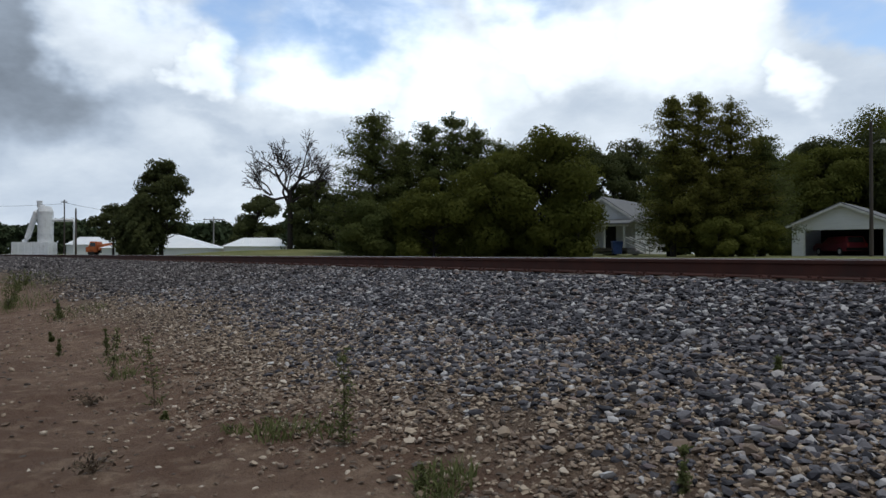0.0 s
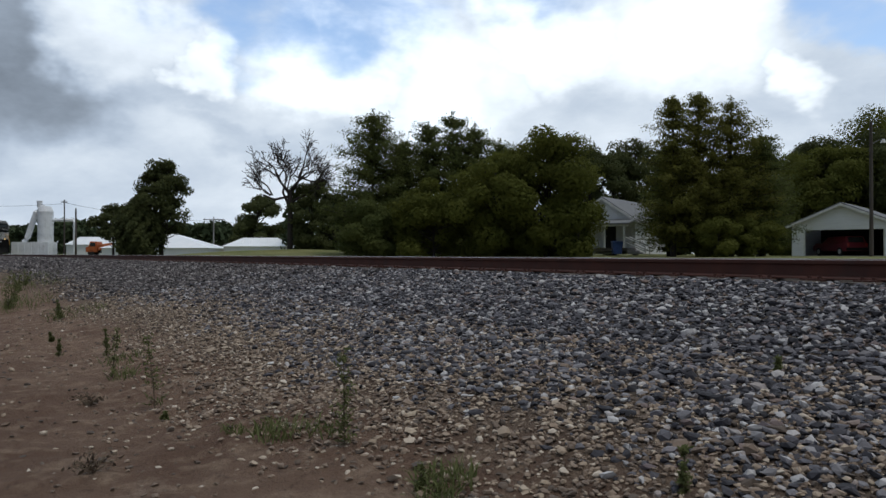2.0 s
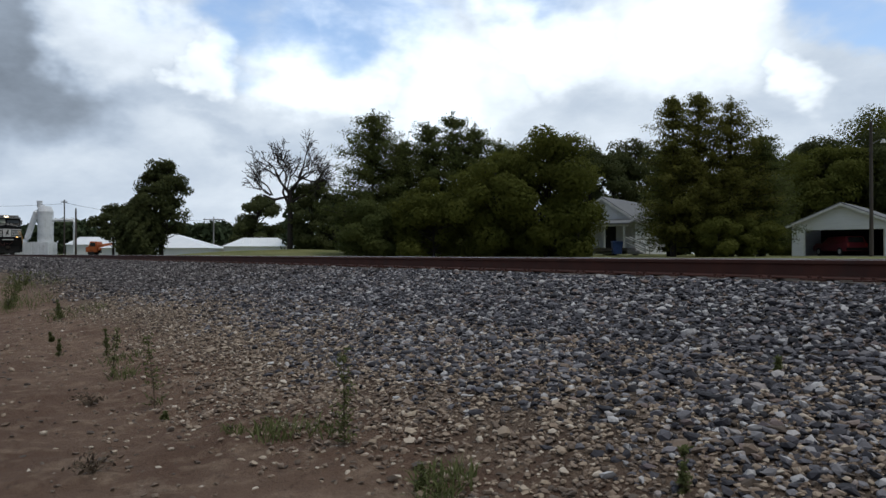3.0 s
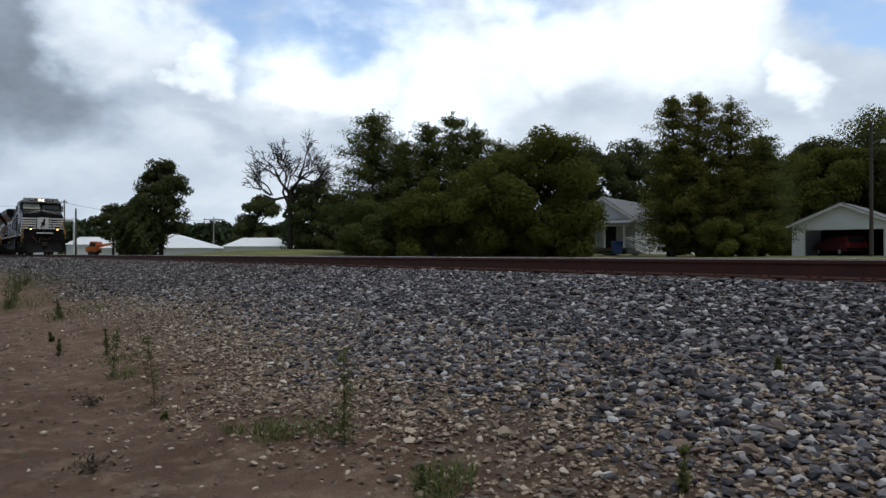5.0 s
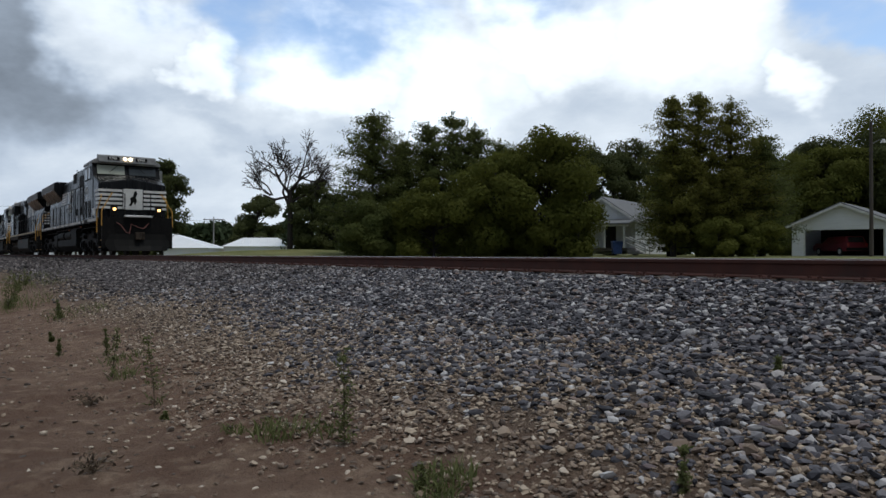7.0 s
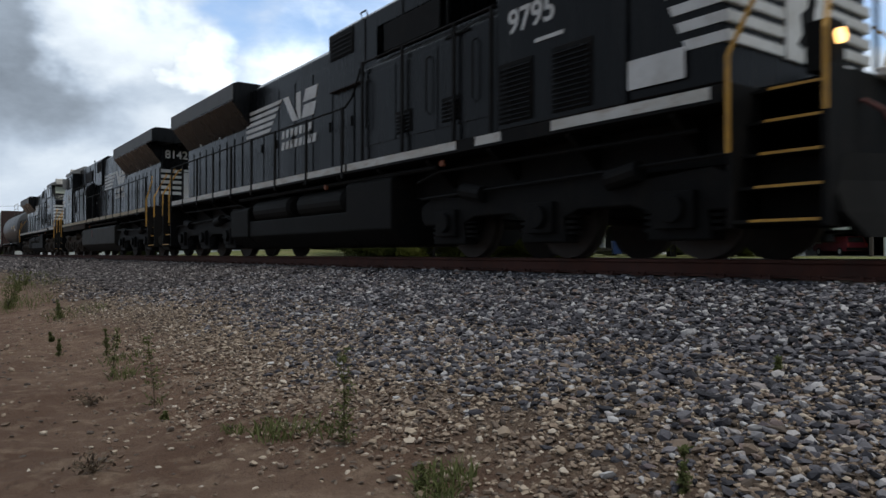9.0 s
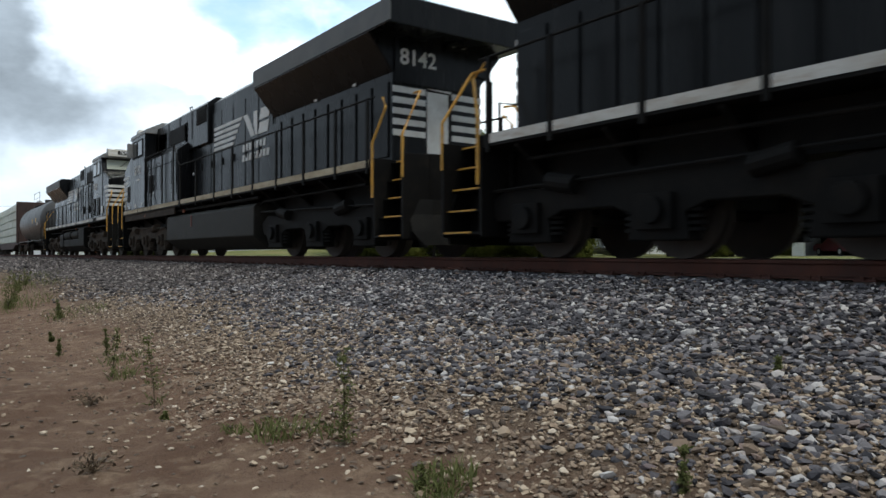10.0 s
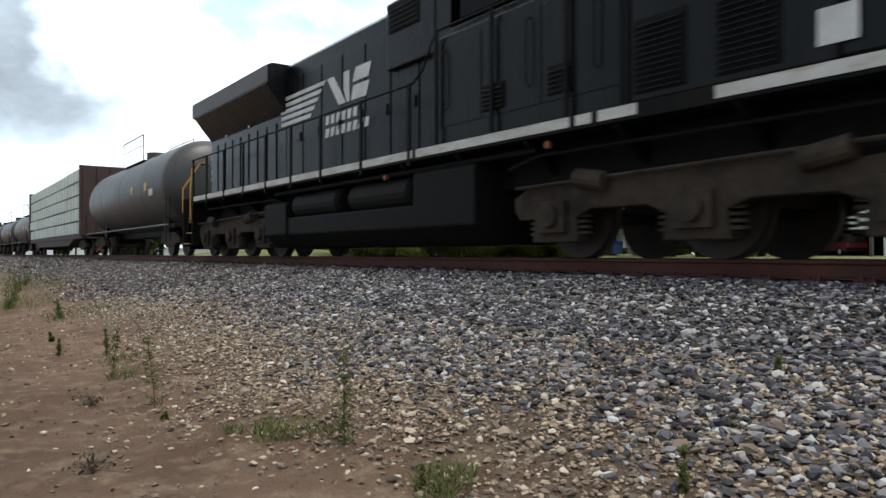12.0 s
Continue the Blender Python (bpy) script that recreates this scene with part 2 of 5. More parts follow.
M_YELLOW = material("yellow_handrail", (0.62, 0.33, 0.045), (0.46, 0.24, 0.04), rough=0.5, scale=3, bump=0.05, dirt=(0.16, 0.10, 0.05))
M_WHEEL = material("wheel_steel", (0.035, 0.028, 0.024), (0.06, 0.048, 0.04), rough=0.7, scale=4, bump=0.2)
M_GLASS = glass("cab_glass", (0.03, 0.035, 0.035))
M_SCREEN = glass("pale_windshield", (0.36, 0.38, 0.30), 0.25)
M_LAMP = glowing("ditch_lamp", (1.0, 0.55, 0.18), 3.2)
M_HEAD = glowing("head_lamp", (1.0, 0.80, 0.52), 3.5)
M_RED = material("red_lens", (0.35, 0.03, 0.02), rough=0.3, bump=0)


# ---- mesh helpers ----
def box(bm, x0, x1, y0, y1, z0, z1):
    v = [bm.verts.new((x, y, z)) for x in (x0, x1) for y in (y0, y1) for z in (z0, z1)]
    for f in ((0, 1, 3, 2), (4, 6, 7, 5), (0, 4, 5, 1), (2, 3, 7, 6), (0, 2, 6, 4), (1, 5, 7, 3)):
        bm.faces.new([v[i] for i in f])
    return bm


def prism(bm, pts, axis, a, b):
    """A polygon drawn across an axis and drawn out along it from a to b."""
    def at(p, c):
        return {"x": (c, p[0], p[1]), "y": (p[0], c, p[1]), "z": (p[0], p[1], c)}[axis]
    lo, hi = [bm.verts.new(at(p, a)) for p in pts], [bm.verts.new(at(p, b)) for p in pts]
    bm.faces.new(lo[::-1])
    bm.faces.new(hi)
    for i in range(len(pts)):
        j = (i + 1) % len(pts)
        bm.faces.new((lo[i], lo[j], hi[j], hi[i]))
    return bm


def tube(bm, pts, r, n=6, r1=None):
    pts = [Vector(p) for p in pts]
    r1 = r if r1 is None else r1
    rings = []
    for i, p in enumerate(pts):
        d = (pts[min(i + 1, len(pts) - 1)] - pts[max(i - 1, 0)]).normalized()
        u = d.orthogonal().normalized()
        if abs(d.z) < 0.9:
            u = d.cross(Vector((0, 0, 1))).normalized()
        w = d.cross(u)
        k = r + (r1 - r) * i / max(1, len(pts) - 1)
        rings.append([bm.verts.new(p + (u * math.cos(2 * math.pi * j / n) + w * math.sin(2 * math.pi * j / n)) * k) for j in range(n)])
    for a, b in zip(rings, rings[1:]):
        for j in range(n):
            bm.faces.new((a[j], a[(j + 1) % n], b[(j + 1) % n], b[j]))
    bm.faces.new(rings[0][::-1])
    bm.faces.new(rings[-1])
    return bm


def mesh_of(bm, mats, name="part", smooth=False):
    bmesh.ops.recalc_face_normals(bm, faces=bm.faces)
    me = bpy.data.meshes.new(name)
    bm.to_mesh(me)
    bm.free()
    for m in mats if isinstance(mats, (list, tuple)) else [mats]:
        me.materials.append(m)
    if smooth:
        me.shade_smooth()
    return me


def part(name, bm, material_, parent=None, label="", bevel=0.0, smooth=False):
    ob = new(name, mesh_of(bm, material_, name, smooth))
    if parent is not None:
        ob.parent = parent
    if bevel:
        md = ob.modifiers.new("edge", "BEVEL")
        md.width, md.segments, md.limit_method = bevel, 2, "ANGLE"
    return tagged(ob, label)


def raw(name, verts, faces, material_, parent=None):
    """A mesh from computed arrays, all faces with the same number of corners."""
    k = faces.shape[1]
    me = bpy.data.meshes.new(name)
    me.vertices.add(len(verts))
    me.vertices.foreach_set("co", np.ascontiguousarray(verts, dtype=np.float32).ravel())
    me.loops.add(faces.size)
    me.loops.foreach_set("vertex_index", np.ascontiguousarray(faces, dtype=np.int32).ravel())
    me.polygons.add(len(faces))
    me.polygons.foreach_set("loop_start", np.arange(0, faces.size, k, dtype=np.int32))
    me.update(calc_edges=True)
    me.validate()
    me.materials.append(material_)
    ob = new(name, me)
    if parent is not None:
        ob.parent = parent
    return ob


def lettering(text, size, material_, parent, m, name="lettering", shear=0.0):
    cu = bpy.data.curves.new(name, "FONT")
    cu.body, cu.size, cu.shear, cu.extrude, cu.offset = text, size, shear, 0.002, size * 0.018
    tmp = new("tmp", cu)
    me = bpy.data.meshes.new_from_object(tmp.evaluated_get(bpy.context.evaluated_depsgraph_get()))
    bpy.data.objects.remove(tmp)
    me.materials.clear()
    me.materials.append(material_)
    ob = new(name, me)
    ob.parent, ob.matrix_local = parent, m
    return ob


# ---- ground ----
def across_profile(y):
    return np.interp(y, [-60, 1.2, 1.6, 2.4, 6.1, 6.45, 9.0, 9.4, 11.5, 14, 20, 45, 200], [-1.03, -1.0, -0.95, -0.80, -0.25, -0.215, -0.215, -0.25, -0.55, -0.36, -0.34, -0.12, -0.06])


def ground_height(x, y):
    """The lie of the land: bank, track bed, a low grassy mound beyond, shallow ruts on the bare soil."""
    z = across_profile(y)
    deep, side = x * AHEAD.x + y * AHEAD.y, x * RIGHT.x + y * RIGHT.y
    z = z + 0.78 * np.exp(-((side + 14.5) / 7.5) ** 2 - ((deep - 58) / 8) ** 2) + 0.35 * np.exp(-((side + 5) / 6) ** 2 - ((deep - 56) / 7) ** 2)
    soil = np.clip((2.6 - y) / 1.0, 0, 1)
    return z + soil * (0.025 * np.sin(x * 1.3 + y * 2.1) * np.sin(y * 1.7 - x * 0.6) + 0.012 * np.sin(x * 4.1 - y * 3.3) * np.sin(y * 5.2 + x * 1.9) + 0.009 * np.sin(x * 11 + y * 7) * np.sin(y * 13 - x * 5) + 0.006 * np.sin(x * 19 - y * 23) * np.sin(y * 17 + x * 8))


def make_ground():
    xs = np.concatenate([-np.geomspace(3000, 42, 40), np.linspace(-40, -10, 150), np.linspace(-9.9, 2, 180), np.geomspace(3, 3000, 30)])
    ys = np.concatenate([-np.geomspace(3000, 4, 20), np.linspace(-3, 6.6, 150), np.linspace(7, 12, 20), np.linspace(13, 80, 60), np.geomspace(84, 3000, 25)])
    X, Y = np.meshgrid(xs, ys, indexing="ij")
    v = np.stack([X, Y, ground_height(X, Y)], -1).reshape(-1, 3)
    n = len(ys)
    i, j = np.meshgrid(np.arange(len(xs) - 1), np.arange(n - 1), indexing="ij")
    k = (i * n + j).ravel()
    ob = raw("ground", v, np.stack([k, k + n, k + n + 1, k + 1], -1), M_GROUND)
    ob.data.shade_smooth()
    return tagged(ob, "bare brown soil beside the track, turf and scrub beyond", "ground", kind="structure")


ground = make_ground()


def stones(name, n, x0, x1, y0, y1, size, keep, material_, seed, sink=0.35):
    """Angular crushed stones scattered on the ground: one mesh of n lumps of twelve corners; keep(x, y, u) says which stay."""
    r = np.random.default_rng(seed)
    x, y = r.uniform(x0, x1, n), r.uniform(y0, y1, n)
    ok = keep(x, y, r.uniform(0, 1, n))
    x, y = x[ok], y[ok]
    n = len(x)
    g = (1 + 5 ** 0.5) / 2
    ico = np.array([(-1, g, 0), (1, g, 0), (-1, -g, 0), (1, -g, 0), (0, -1, g), (0, 1, g), (0, -1, -g), (0, 1, -g), (g, 0, -1), (g, 0, 1), (-g, 0, -1), (-g, 0, 1)]) / (1 + g * g) ** 0.5
    tri = np.array([(0, 11, 5), (0, 5, 1), (0, 1, 7), (0, 7, 10), (0, 10, 11), (1, 5, 9), (5, 11, 4), (11, 10, 2), (10, 7, 6), (7, 1, 8), (3, 9, 4), (3, 4, 2), (3, 2, 6), (3, 6, 8), (3, 8, 9), (4, 9, 5), (2, 4, 11), (6, 2, 10), (8, 6, 7), (9, 8, 1)])
    q = r.normal(size=(n, 4))
    q /= np.linalg.norm(q, axis=1, keepdims=True)
    w, a, b, c = q.T
    R = np.stack([1 - 2 * (b * b + c * c), 2 * (a * b - w * c), 2 * (a * c + w * b), 2 * (a * b + w * c), 1 - 2 * (a * a + c * c), 2 * (b * c - w * a), 2 * (a * c - w * b), 2 * (b * c + w * a), 1 - 2 * (a * a + b * b)], -1).reshape(n, 3, 3)
    s = r.lognormal(math.log(size / 2), 0.32, n)
    s = np.clip(s, size * 0.2, size * 1.0)
    p = ico[None] * (1 + r.uniform(-0.42, 0.38, (n, 12, 1))) * (s[:, None, None] * np.stack([np.ones(n), r.uniform(0.6, 1, n), r.uniform(0.45, 0.8, n)], -1)[:, None])
    p = np.einsum("nij,nkj->nki", R, p)
    p[:, :, 2] *= 0.62
    z = ground_height(x, y) + s * r.uniform(-0.35, 0.95, n) * (1 - sink)
    p += np.stack([x, y, z], -1)[:, None]
    f = tri[None] + (np.arange(n) * 12)[:, None, None]
    ob = raw(name, p.reshape(-1, 3), f.reshape(-1, 3), material_)
    ob.data.shade_flat()
    return ob


def edge(x):
    """Where the clean ballast ends and the dusty gravel begins, wandering along the track."""
    return 3.05 + 0.28 * np.sin(x * 0.55 + 1) + 0.15 * np.sin(x * 1.7) + 0.08 * np.sin(x * 4.3) - 0.55 * np.clip((x + 3.0) / 2.0, 0, 1)


def bank(x, y, u):
    """Share of the stones that lie on the bank, thinning out towards the bare soil."""
    return u < np.clip((y - edge(x) + 0.75) / 1.1, 0, 1) ** 1.5


def clean(x):
    """Clean stone by the crossing gives way to browner stone down the line."""
    return np.clip((x + 16.0 + 2.0 * np.sin(x * 3.1)) / 8.0, 0, 1)


tagged(stones("ballast", 72000, -16, 0.2, 1.9, 6.5, 0.047, lambda x, y, u: bank(x, y, u / np.maximum(clean(x), 0.001)), M_STONE, 1), "loose blue-grey crushed stone ballast along the track", "ballast", kind="stuff")
tagged(stones("ballast", 46000, -34, -8, 1.9, 6.5, 0.060, lambda x, y, u: bank(x, y, u / np.maximum(1 - clean(x), 0.001)), M_DUSTY, 2), "brown-dusted crushed stone ballast farther down the track", "ballast", kind="stuff")
tagged(stones("ballast", 22000, -110, -34, 1.9, 6.5, 0.11, bank, M_DUSTY, 3), "distant brown-dusted ballast shoulder of the track", "ballast", kind="stuff")
tagged(stones("ballast", 30000, 0.2, 14, 1.9, 6.5, 0.058, lambda x, y, u: u < np.clip((y - edge(x) + 0.75) / 1.1, 0, 1), M_STONE, 7), "blue-grey crushed stone ballast up the track", "ballast", kind="stuff")
tagged(stones("gravel", 86000, -14, 2, 0.4, 4.0, 0.030, lambda x, y, u: u < 0.03 + 0.9 * np.clip((y - edge(x) + 1.75) / 1.0, 0, 1) ** 1.7, M_PEBBLE, 4), "dusty tan gravel washed out over bare soil", "gravel", kind="stuff")
tagged(stones("gravel", 9000, -40, -14, 0.0, 3.4, 0.05, lambda x, y, u: u < 0.03 + 0.85 * np.clip((y - edge(x) + 1.2) / 0.9, 0, 1) ** 2, M_PEBBLE, 5), "dusty tan gravel along the foot of the bank", "gravel", kind="stuff")
tagged(stones("loose_stones", 2600, -9, 0, 0.3, 3.4, 0.05, lambda x, y, u: u < 0.035 + 0.4 * (y > 1.6), M_PEBBLE, 6), "larger pale stones lying on the bare soil", "stones", kind="stuff")


# ---- track ----
def make_track():
    track = tagged(new("track"), "single railway track with rusty rails on timber ties", "railway track", kind="structure")
    prof = [(-0.075, -0.186), (0.075, -0.186), (0.075, -0.174), (0.014, -0.155), (0.010, -0.05), (0.036, -0.038), (0.037, -0.006), (0.030, -0.001), (-0.030, -0.001), (-0.037, -0.006), (-0.036, -0.038), (-0.010, -0.05), (-0.014, -0.155), (-0.075, -0.174)]
    for side in (-1, 1):
        y = MID + side * 0.755
        rail = part("rail", prism(bmesh.new(), [(y + a, b) for a, b in prof], "x", -900, 400), M_RUST, track, "rusty brown steel rail")
        part("running_surface", prism(bmesh.new(), [(y - 0.031, -0.001), (y + 0.031, -0.001), (y + 0.026, 0.0015), (y - 0.026, 0.0015)], "x", -900, 400), M_STEEL, rail, "polished rail head")
    tie = mesh_of(prism(bmesh.new(), [(-0.11, -0.36), (0.11, -0.36), (0.115, -0.21), (0.10, -0.197), (-0.10, -0.197), (-0.115, -0.21)], "y", -1.28, 1.28), M_TIE, "tie")
    bm = bmesh.new()
    box(bm, -0.10, 0.10, -0.18, 0.18, -0.198, -0.182)
    for a in (-0.05, 0.05):
        for b in (-0.10, 0.10):
            box(bm, a - 0.014, a + 0.014, b - 0.014, b + 0.014, -0.182, -0.155)
    plate = mesh_of(bm, M_RUST, "tie_plate")
    r = random.Random(3)
    for i in range(120):
        x = 3.0 - i * 0.5 + r.uniform(-0.03, 0.03)
        t = new("tie", tie)
        t.parent, t.matrix_local = track, pose(x, MID + r.uniform(-0.04, 0.04), r.uniform(-0.008, 0.004), 0, 0, r.uniform(-1, 1))
        for side in (-1, 1):
            if side < 0:
                p = new("tie_plate", plate)
                p.parent, p.matrix_local = track, pose(x, MID + side * 0.755, 0)
    return track


make_track()
_r = bmesh.new()
box(_r, -300, 200, 13.5, 18.5, -0.42, -0.30)
tagged(part("road", _r, M_ASPHALT), "pale worn asphalt lane beyond the track", "road", kind="structure")


# ---- train ----
def axle_set(radius):
    """Two flanged wheels on an axle, centred on its own middle."""
    bm = bmesh.new()
    tube(bm, [(0, -0.9, 0), (0, 0.9, 0)], 0.085, 10)
    for s in (-1, 1):
        tube(bm, [(0, s * 0.685, 0), (0, s * 0.82, 0)], radius, 28)
        tube(bm, [(0, s * 0.655, 0), (0, s * 0.69, 0)], radius + 0.028, 28)
        tube(bm, [(0, s * 0.82, 0), (0, s * 0.86, 0)], 0.16, 14)
        for k in range(3):
            c, d = math.cos(k * 2.094), math.sin(k * 2.094)
            tube(bm, [(c * 0.3, s * 0.81, d * 0.3), (c * 0.3, s * 0.835, d * 0.3)], 0.06, 8)
    return mesh_of(bm, M_WHEEL, "wheelset")


LOCO_AXLE, CAR_AXLE = axle_set(0.53), axle_set(0.46)
WHEELS = []      # (wheelset, its place on its thing, radius, facing)


def put_axles(thing, xs, radius, data, facing):
    for x in xs:
        w = new("wheelset", data)
        w.parent = thing
        WHEELS.append((w, x, radius, facing))


def side_frame(bm, xs, y0, y1):
    """A cast locomotive truck side with pedestals over each axle and arches between."""
    a, b = xs[0] - 0.75, xs[-1] + 0.75
    pts = [(a, 0.62), (a + 0.1, 0.50)]
    for x in xs:
        pts += [(x - 0.36, 0.50), (x - 0.40, 0.20), (x + 0.40, 0.20), (x + 0.36, 0.50)]
        if x != xs[-1]:
            pts += [(x + 0.62, 0.60), (x + 1.43, 0.60)]
    pts += [(b - 0.1, 0.50), (b, 0.62), (b, 0.80), (b - 0.35, 0.95), (xs[2] - 0.5, 0.88), (xs[1] + 0.9, 1.0), (xs[1] - 0.9, 1.0), (xs[0] + 0.5, 0.88), (a + 0.35, 0.95), (a, 0.80)]
    prism(bm, pts, "y", y0, y1)


def locomotive(number, facing, label):
    top = tagged(new("locomotive"), label, "locomotive", "train")
    W = 1.55
    # frame and walkway
    bm = bmesh.new()
    box(bm, -9.62, 9.62, -W + 0.03, W - 0.03, 1.52, 1.70)
    box(bm, -9.9, 9.9, -0.9, 0.9, 1.0, 1.55)
    for s in (-1, 1):
        for x in np.arange(-9.0, 9.1, 1.5):
            prism(bm, [(s * 0.9, 1.1), (s * 1.45, 1.48), (s * 1.45, 1.53), (s * 0.9, 1.53)], "x", x - 0.04, x + 0.04)
        tube(bm, [(-4.0, s * 1.32, 1.40), (4.6, s * 1.32, 1.40)], 0.045, 8)
        tube(bm, [(-9.0, s * 1.25, 1.32), (-4.2, s * 1.25, 1.30), (-3.6, s * 1.25, 1.15)], 0.03, 6)
        tube(bm, [(4.0, s * 1.28, 1.2), (4.6, s * 1.28, 1.33), (9.2, s * 1.28, 1.33)], 0.03, 6)
    part("frame", bm, M_GRIME, top, bevel=0.008)
    # white sill stripe in lengths
    for s in (-1, 1):
        cuts = [-9.6, -8.3, -6.9, -5.5, -4.1, -2.7, -1.3, 0.3, 2.0, 5.4, 5.75, 6.4, 7.25, 9.55]
        for k, (a, b) in enumerate(zip(cuts, cuts[1:])):
            if (k in (9, 11) and number == 1) or (k == 11 and number == 3):
                continue
            part("sill_stripe", box(bmesh.new(), a + 0.05, b - 0.05, s * (W - 0.03) - 0.006, s * (W - 0.03) + 0.006, 1.565, 1.690), M_SILL_WORN if number == 2 else M_SILL, top, "worn cream sill stripe" if number == 2 else "white sill stripe")
    # engine hood
    bm = bmesh.new()
    hood = {1: 4.36, 2: 4.56, 3: 4.50}[number]
    prism(bm, [(-1.0, 1.7), (1.0, 1.7), (1.0, hood - 0.16), (0.82, hood), (-0.82, hood), (-1.0, hood - 0.16)], "x", -4.2, 2.4)
    box(bm, -9.5, -4.2, -1.0, 1.0, 1.7, 3.5)
    part("engine_hood", bm, M_BLACK, top, bevel=0.02)
    # hood doors, with their own edges
    for s in (-1, 1):
        for a in np.arange(-4.1, 2.3, 0.92):
            door = part("hood_door", box(bmesh.new(), a + 0.02, a + 0.88, s * 1.0 - 0.02, s * 1.0 + 0.02, 1.80, hood - 0.45), M_BLACK, top, bevel=0.008)
            hb = bmesh.new()
            box(hb, a + 0.78, a + 0.81, s * 1.02, s * 1.045, 2.55, 2.75)
            part("latch", hb, M_GRIME, door)
        for a in np.arange(-9.4, -4.6, 0.6):
            part("radiator_door", box(bmesh.new(), a + 0.03, a + 0.52, s * 1.0 - 0.03, s * 1.0 + 0.03, 1.80, 3.15), M_BLACK, top, bevel=0.01)
        y0, z0, x1 = 1.12, 3.92, 1.55
        lou = part("air_intake", box(bmesh.new(), 0.60, x1, s * y0 - 0.02, s * y0 + 0.012, z0, z0 + 0.50), M_GRIME, top, "dark intake screen", bevel=0.006)
        for z in np.arange(z0 + 0.05, z0 + 0.46, 0.085):
            part("slat", prism(bmesh.new(), [(s * (y0 + 0.012), z), (s * (y0 + 0.035), z - 0.015), (s * (y0 + 0.035), z), (s * (y0 + 0.012), z + 0.025)], "x", 0.64, x1 - 0.04), M_GRIME, lou)
        if number != 2:
            for x, w, z, h in ((3.65, 0.46, 2.02, 0.36), (4.93, 0.46, 2.02, 0.36), (6.3, 0.66, 1.78, 0.80), (7.3, 0.66, 1.78, 0.80)):
                y = 1.47 if x < 6 else 1.505
                grille = part("grille", box(bmesh.new(), x, x + w, s * y - 0.012, s * y + 0.008, z, z + h), M_GRIME, top, "louvred ventilation grille", bevel=0.005)
                for zz in np.arange(z + 0.03, z + h - 0.03, 0.062):
                    part("slat", prism(bmesh.new(), [(s * (y + 0.008), zz), (s * (y + 0.035), zz - 0.004), (s * (y + 0.035), zz + 0.008), (s * (y + 0.008), zz + 0.034)], "x", x + 0.03, x + w - 0.03), M_BLACK, grille)
        else:
            part("side_door", box(bmesh.new(), 5.25, 5.75, s * 1.47 - 0.01, s * 1.47 + 0.008, 2.15, 2.75), M_GRIME, top, "dark recessed side hatch", bevel=0.008)
            part("seam", box(bmesh.new(), 2.5, 6.2, s * 1.458 - 0.012, s * 1.458 + 0.012, 2.96, 2.99), M_GRIME, top)
    # radiator wings
    bm = bmesh.new()
    tail = -10.2 if number == 2 else -9.6
    prism(bm, [(-1.0, 3.3), (1.0, 3.3), (1.5, 3.93), (1.5, 4.36), (1.35, 4.43), (-1.35, 4.43), (-1.5, 4.36), (-1.5, 3.93)], "x", -9.5, -4.1)
    prism(bm, [(-1.5, 3.93), (1.5, 3.93), (1.5, 4.36), (1.35, 4.43), (-1.35, 4.43), (-1.5, 4.36)], "x", tail, -9.5)
    part("radiator_housing", bm, M_BLACK, top, "wide overhanging radiator housing", bevel=0.015)
    for s in (-1, 1):
        part("radiator_edge", box(bmesh.new(), tail - 0.02, -4.08, s * 1.5 - 0.015, s * 1.5 + 0.015, 3.96, 4.34), M_EDGE, top, "dull grey radiator edge")
    # equipment cabin behind the cab
    bm = bmesh.new()
    prism(bm, [(-1.45, 1.7), (1.45, 1.7), (1.45, 3.30), (1.12, 3.55), (1.12, 4.20), (0.85, 4.48), (-0.85, 4.48), (-1.12, 4.20), (-1.12, 3.55), (-1.45, 3.30)], "x", 2.4, 6.25)
    part("equipment_cabin", bm, M_BLACK, top, bevel=0.02)
    bm = bmesh.new()
    prism(bm, [(-1.12, 3.3), (1.12, 3.3), (1.12, 4.46), (0.86, 4.66), (-0.86, 4.66), (-1.12, 4.46)], "x", 0.5, 6.26)
    part("filter_housing", bm, M_BLACK, top, "tall air filter housing", bevel=0.02)
    for s in (-1, 1):
        for x in (2.0, 3.3, 4.6, 5.9):
            part("batten", box(bmesh.new(), x - 0.02, x + 0.02, s * 1.12 - 0.01, s * 1.12 + 0.012, 3.58, 4.44), M_GRIME, top)
        lift = bmesh.new()
        tube(lift, [(1.9, s * 1.12, 4.46), (1.9, s * 1.16, 4.56), (2.1, s * 1.16, 4.56), (2.1, s * 1.12, 4.46)], 0.018, 6)
        part("lifting_eye", lift, M_GRIME, top)
    for s in (-1, 1):
        for a, b in ((2.5, 6.1),) if number == 2 else ((2.5, 3.6), (3.65, 4.8), (4.85, 6.1)):
            part("cabin_door", box(bmesh.new(), a, b, s * 1.45 - 0.012, s * 1.45 + 0.012, 1.95, 3.2), M_BLACK, top, bevel=0.006)
        part("dynamic_brake_grid", box(bmesh.new(), 2.7, 4.4, s * 1.12 - 0.02, s * 1.12 + 0.034, 3.65, 4.15), M_GRIME, top, bevel=0.01)
    # cab
    bm = bmesh.new()
    side = [(6.25, 1.7), (8.45, 1.7), (8.45, 3.72), (8.22, 4.32), (6.25, 4.32)]
    prism(bm, side, "y", -1.5, 1.5)
    cab = part("cab", bm, M_BLACK, top, bevel=0.02)
    bm = bmesh.new()
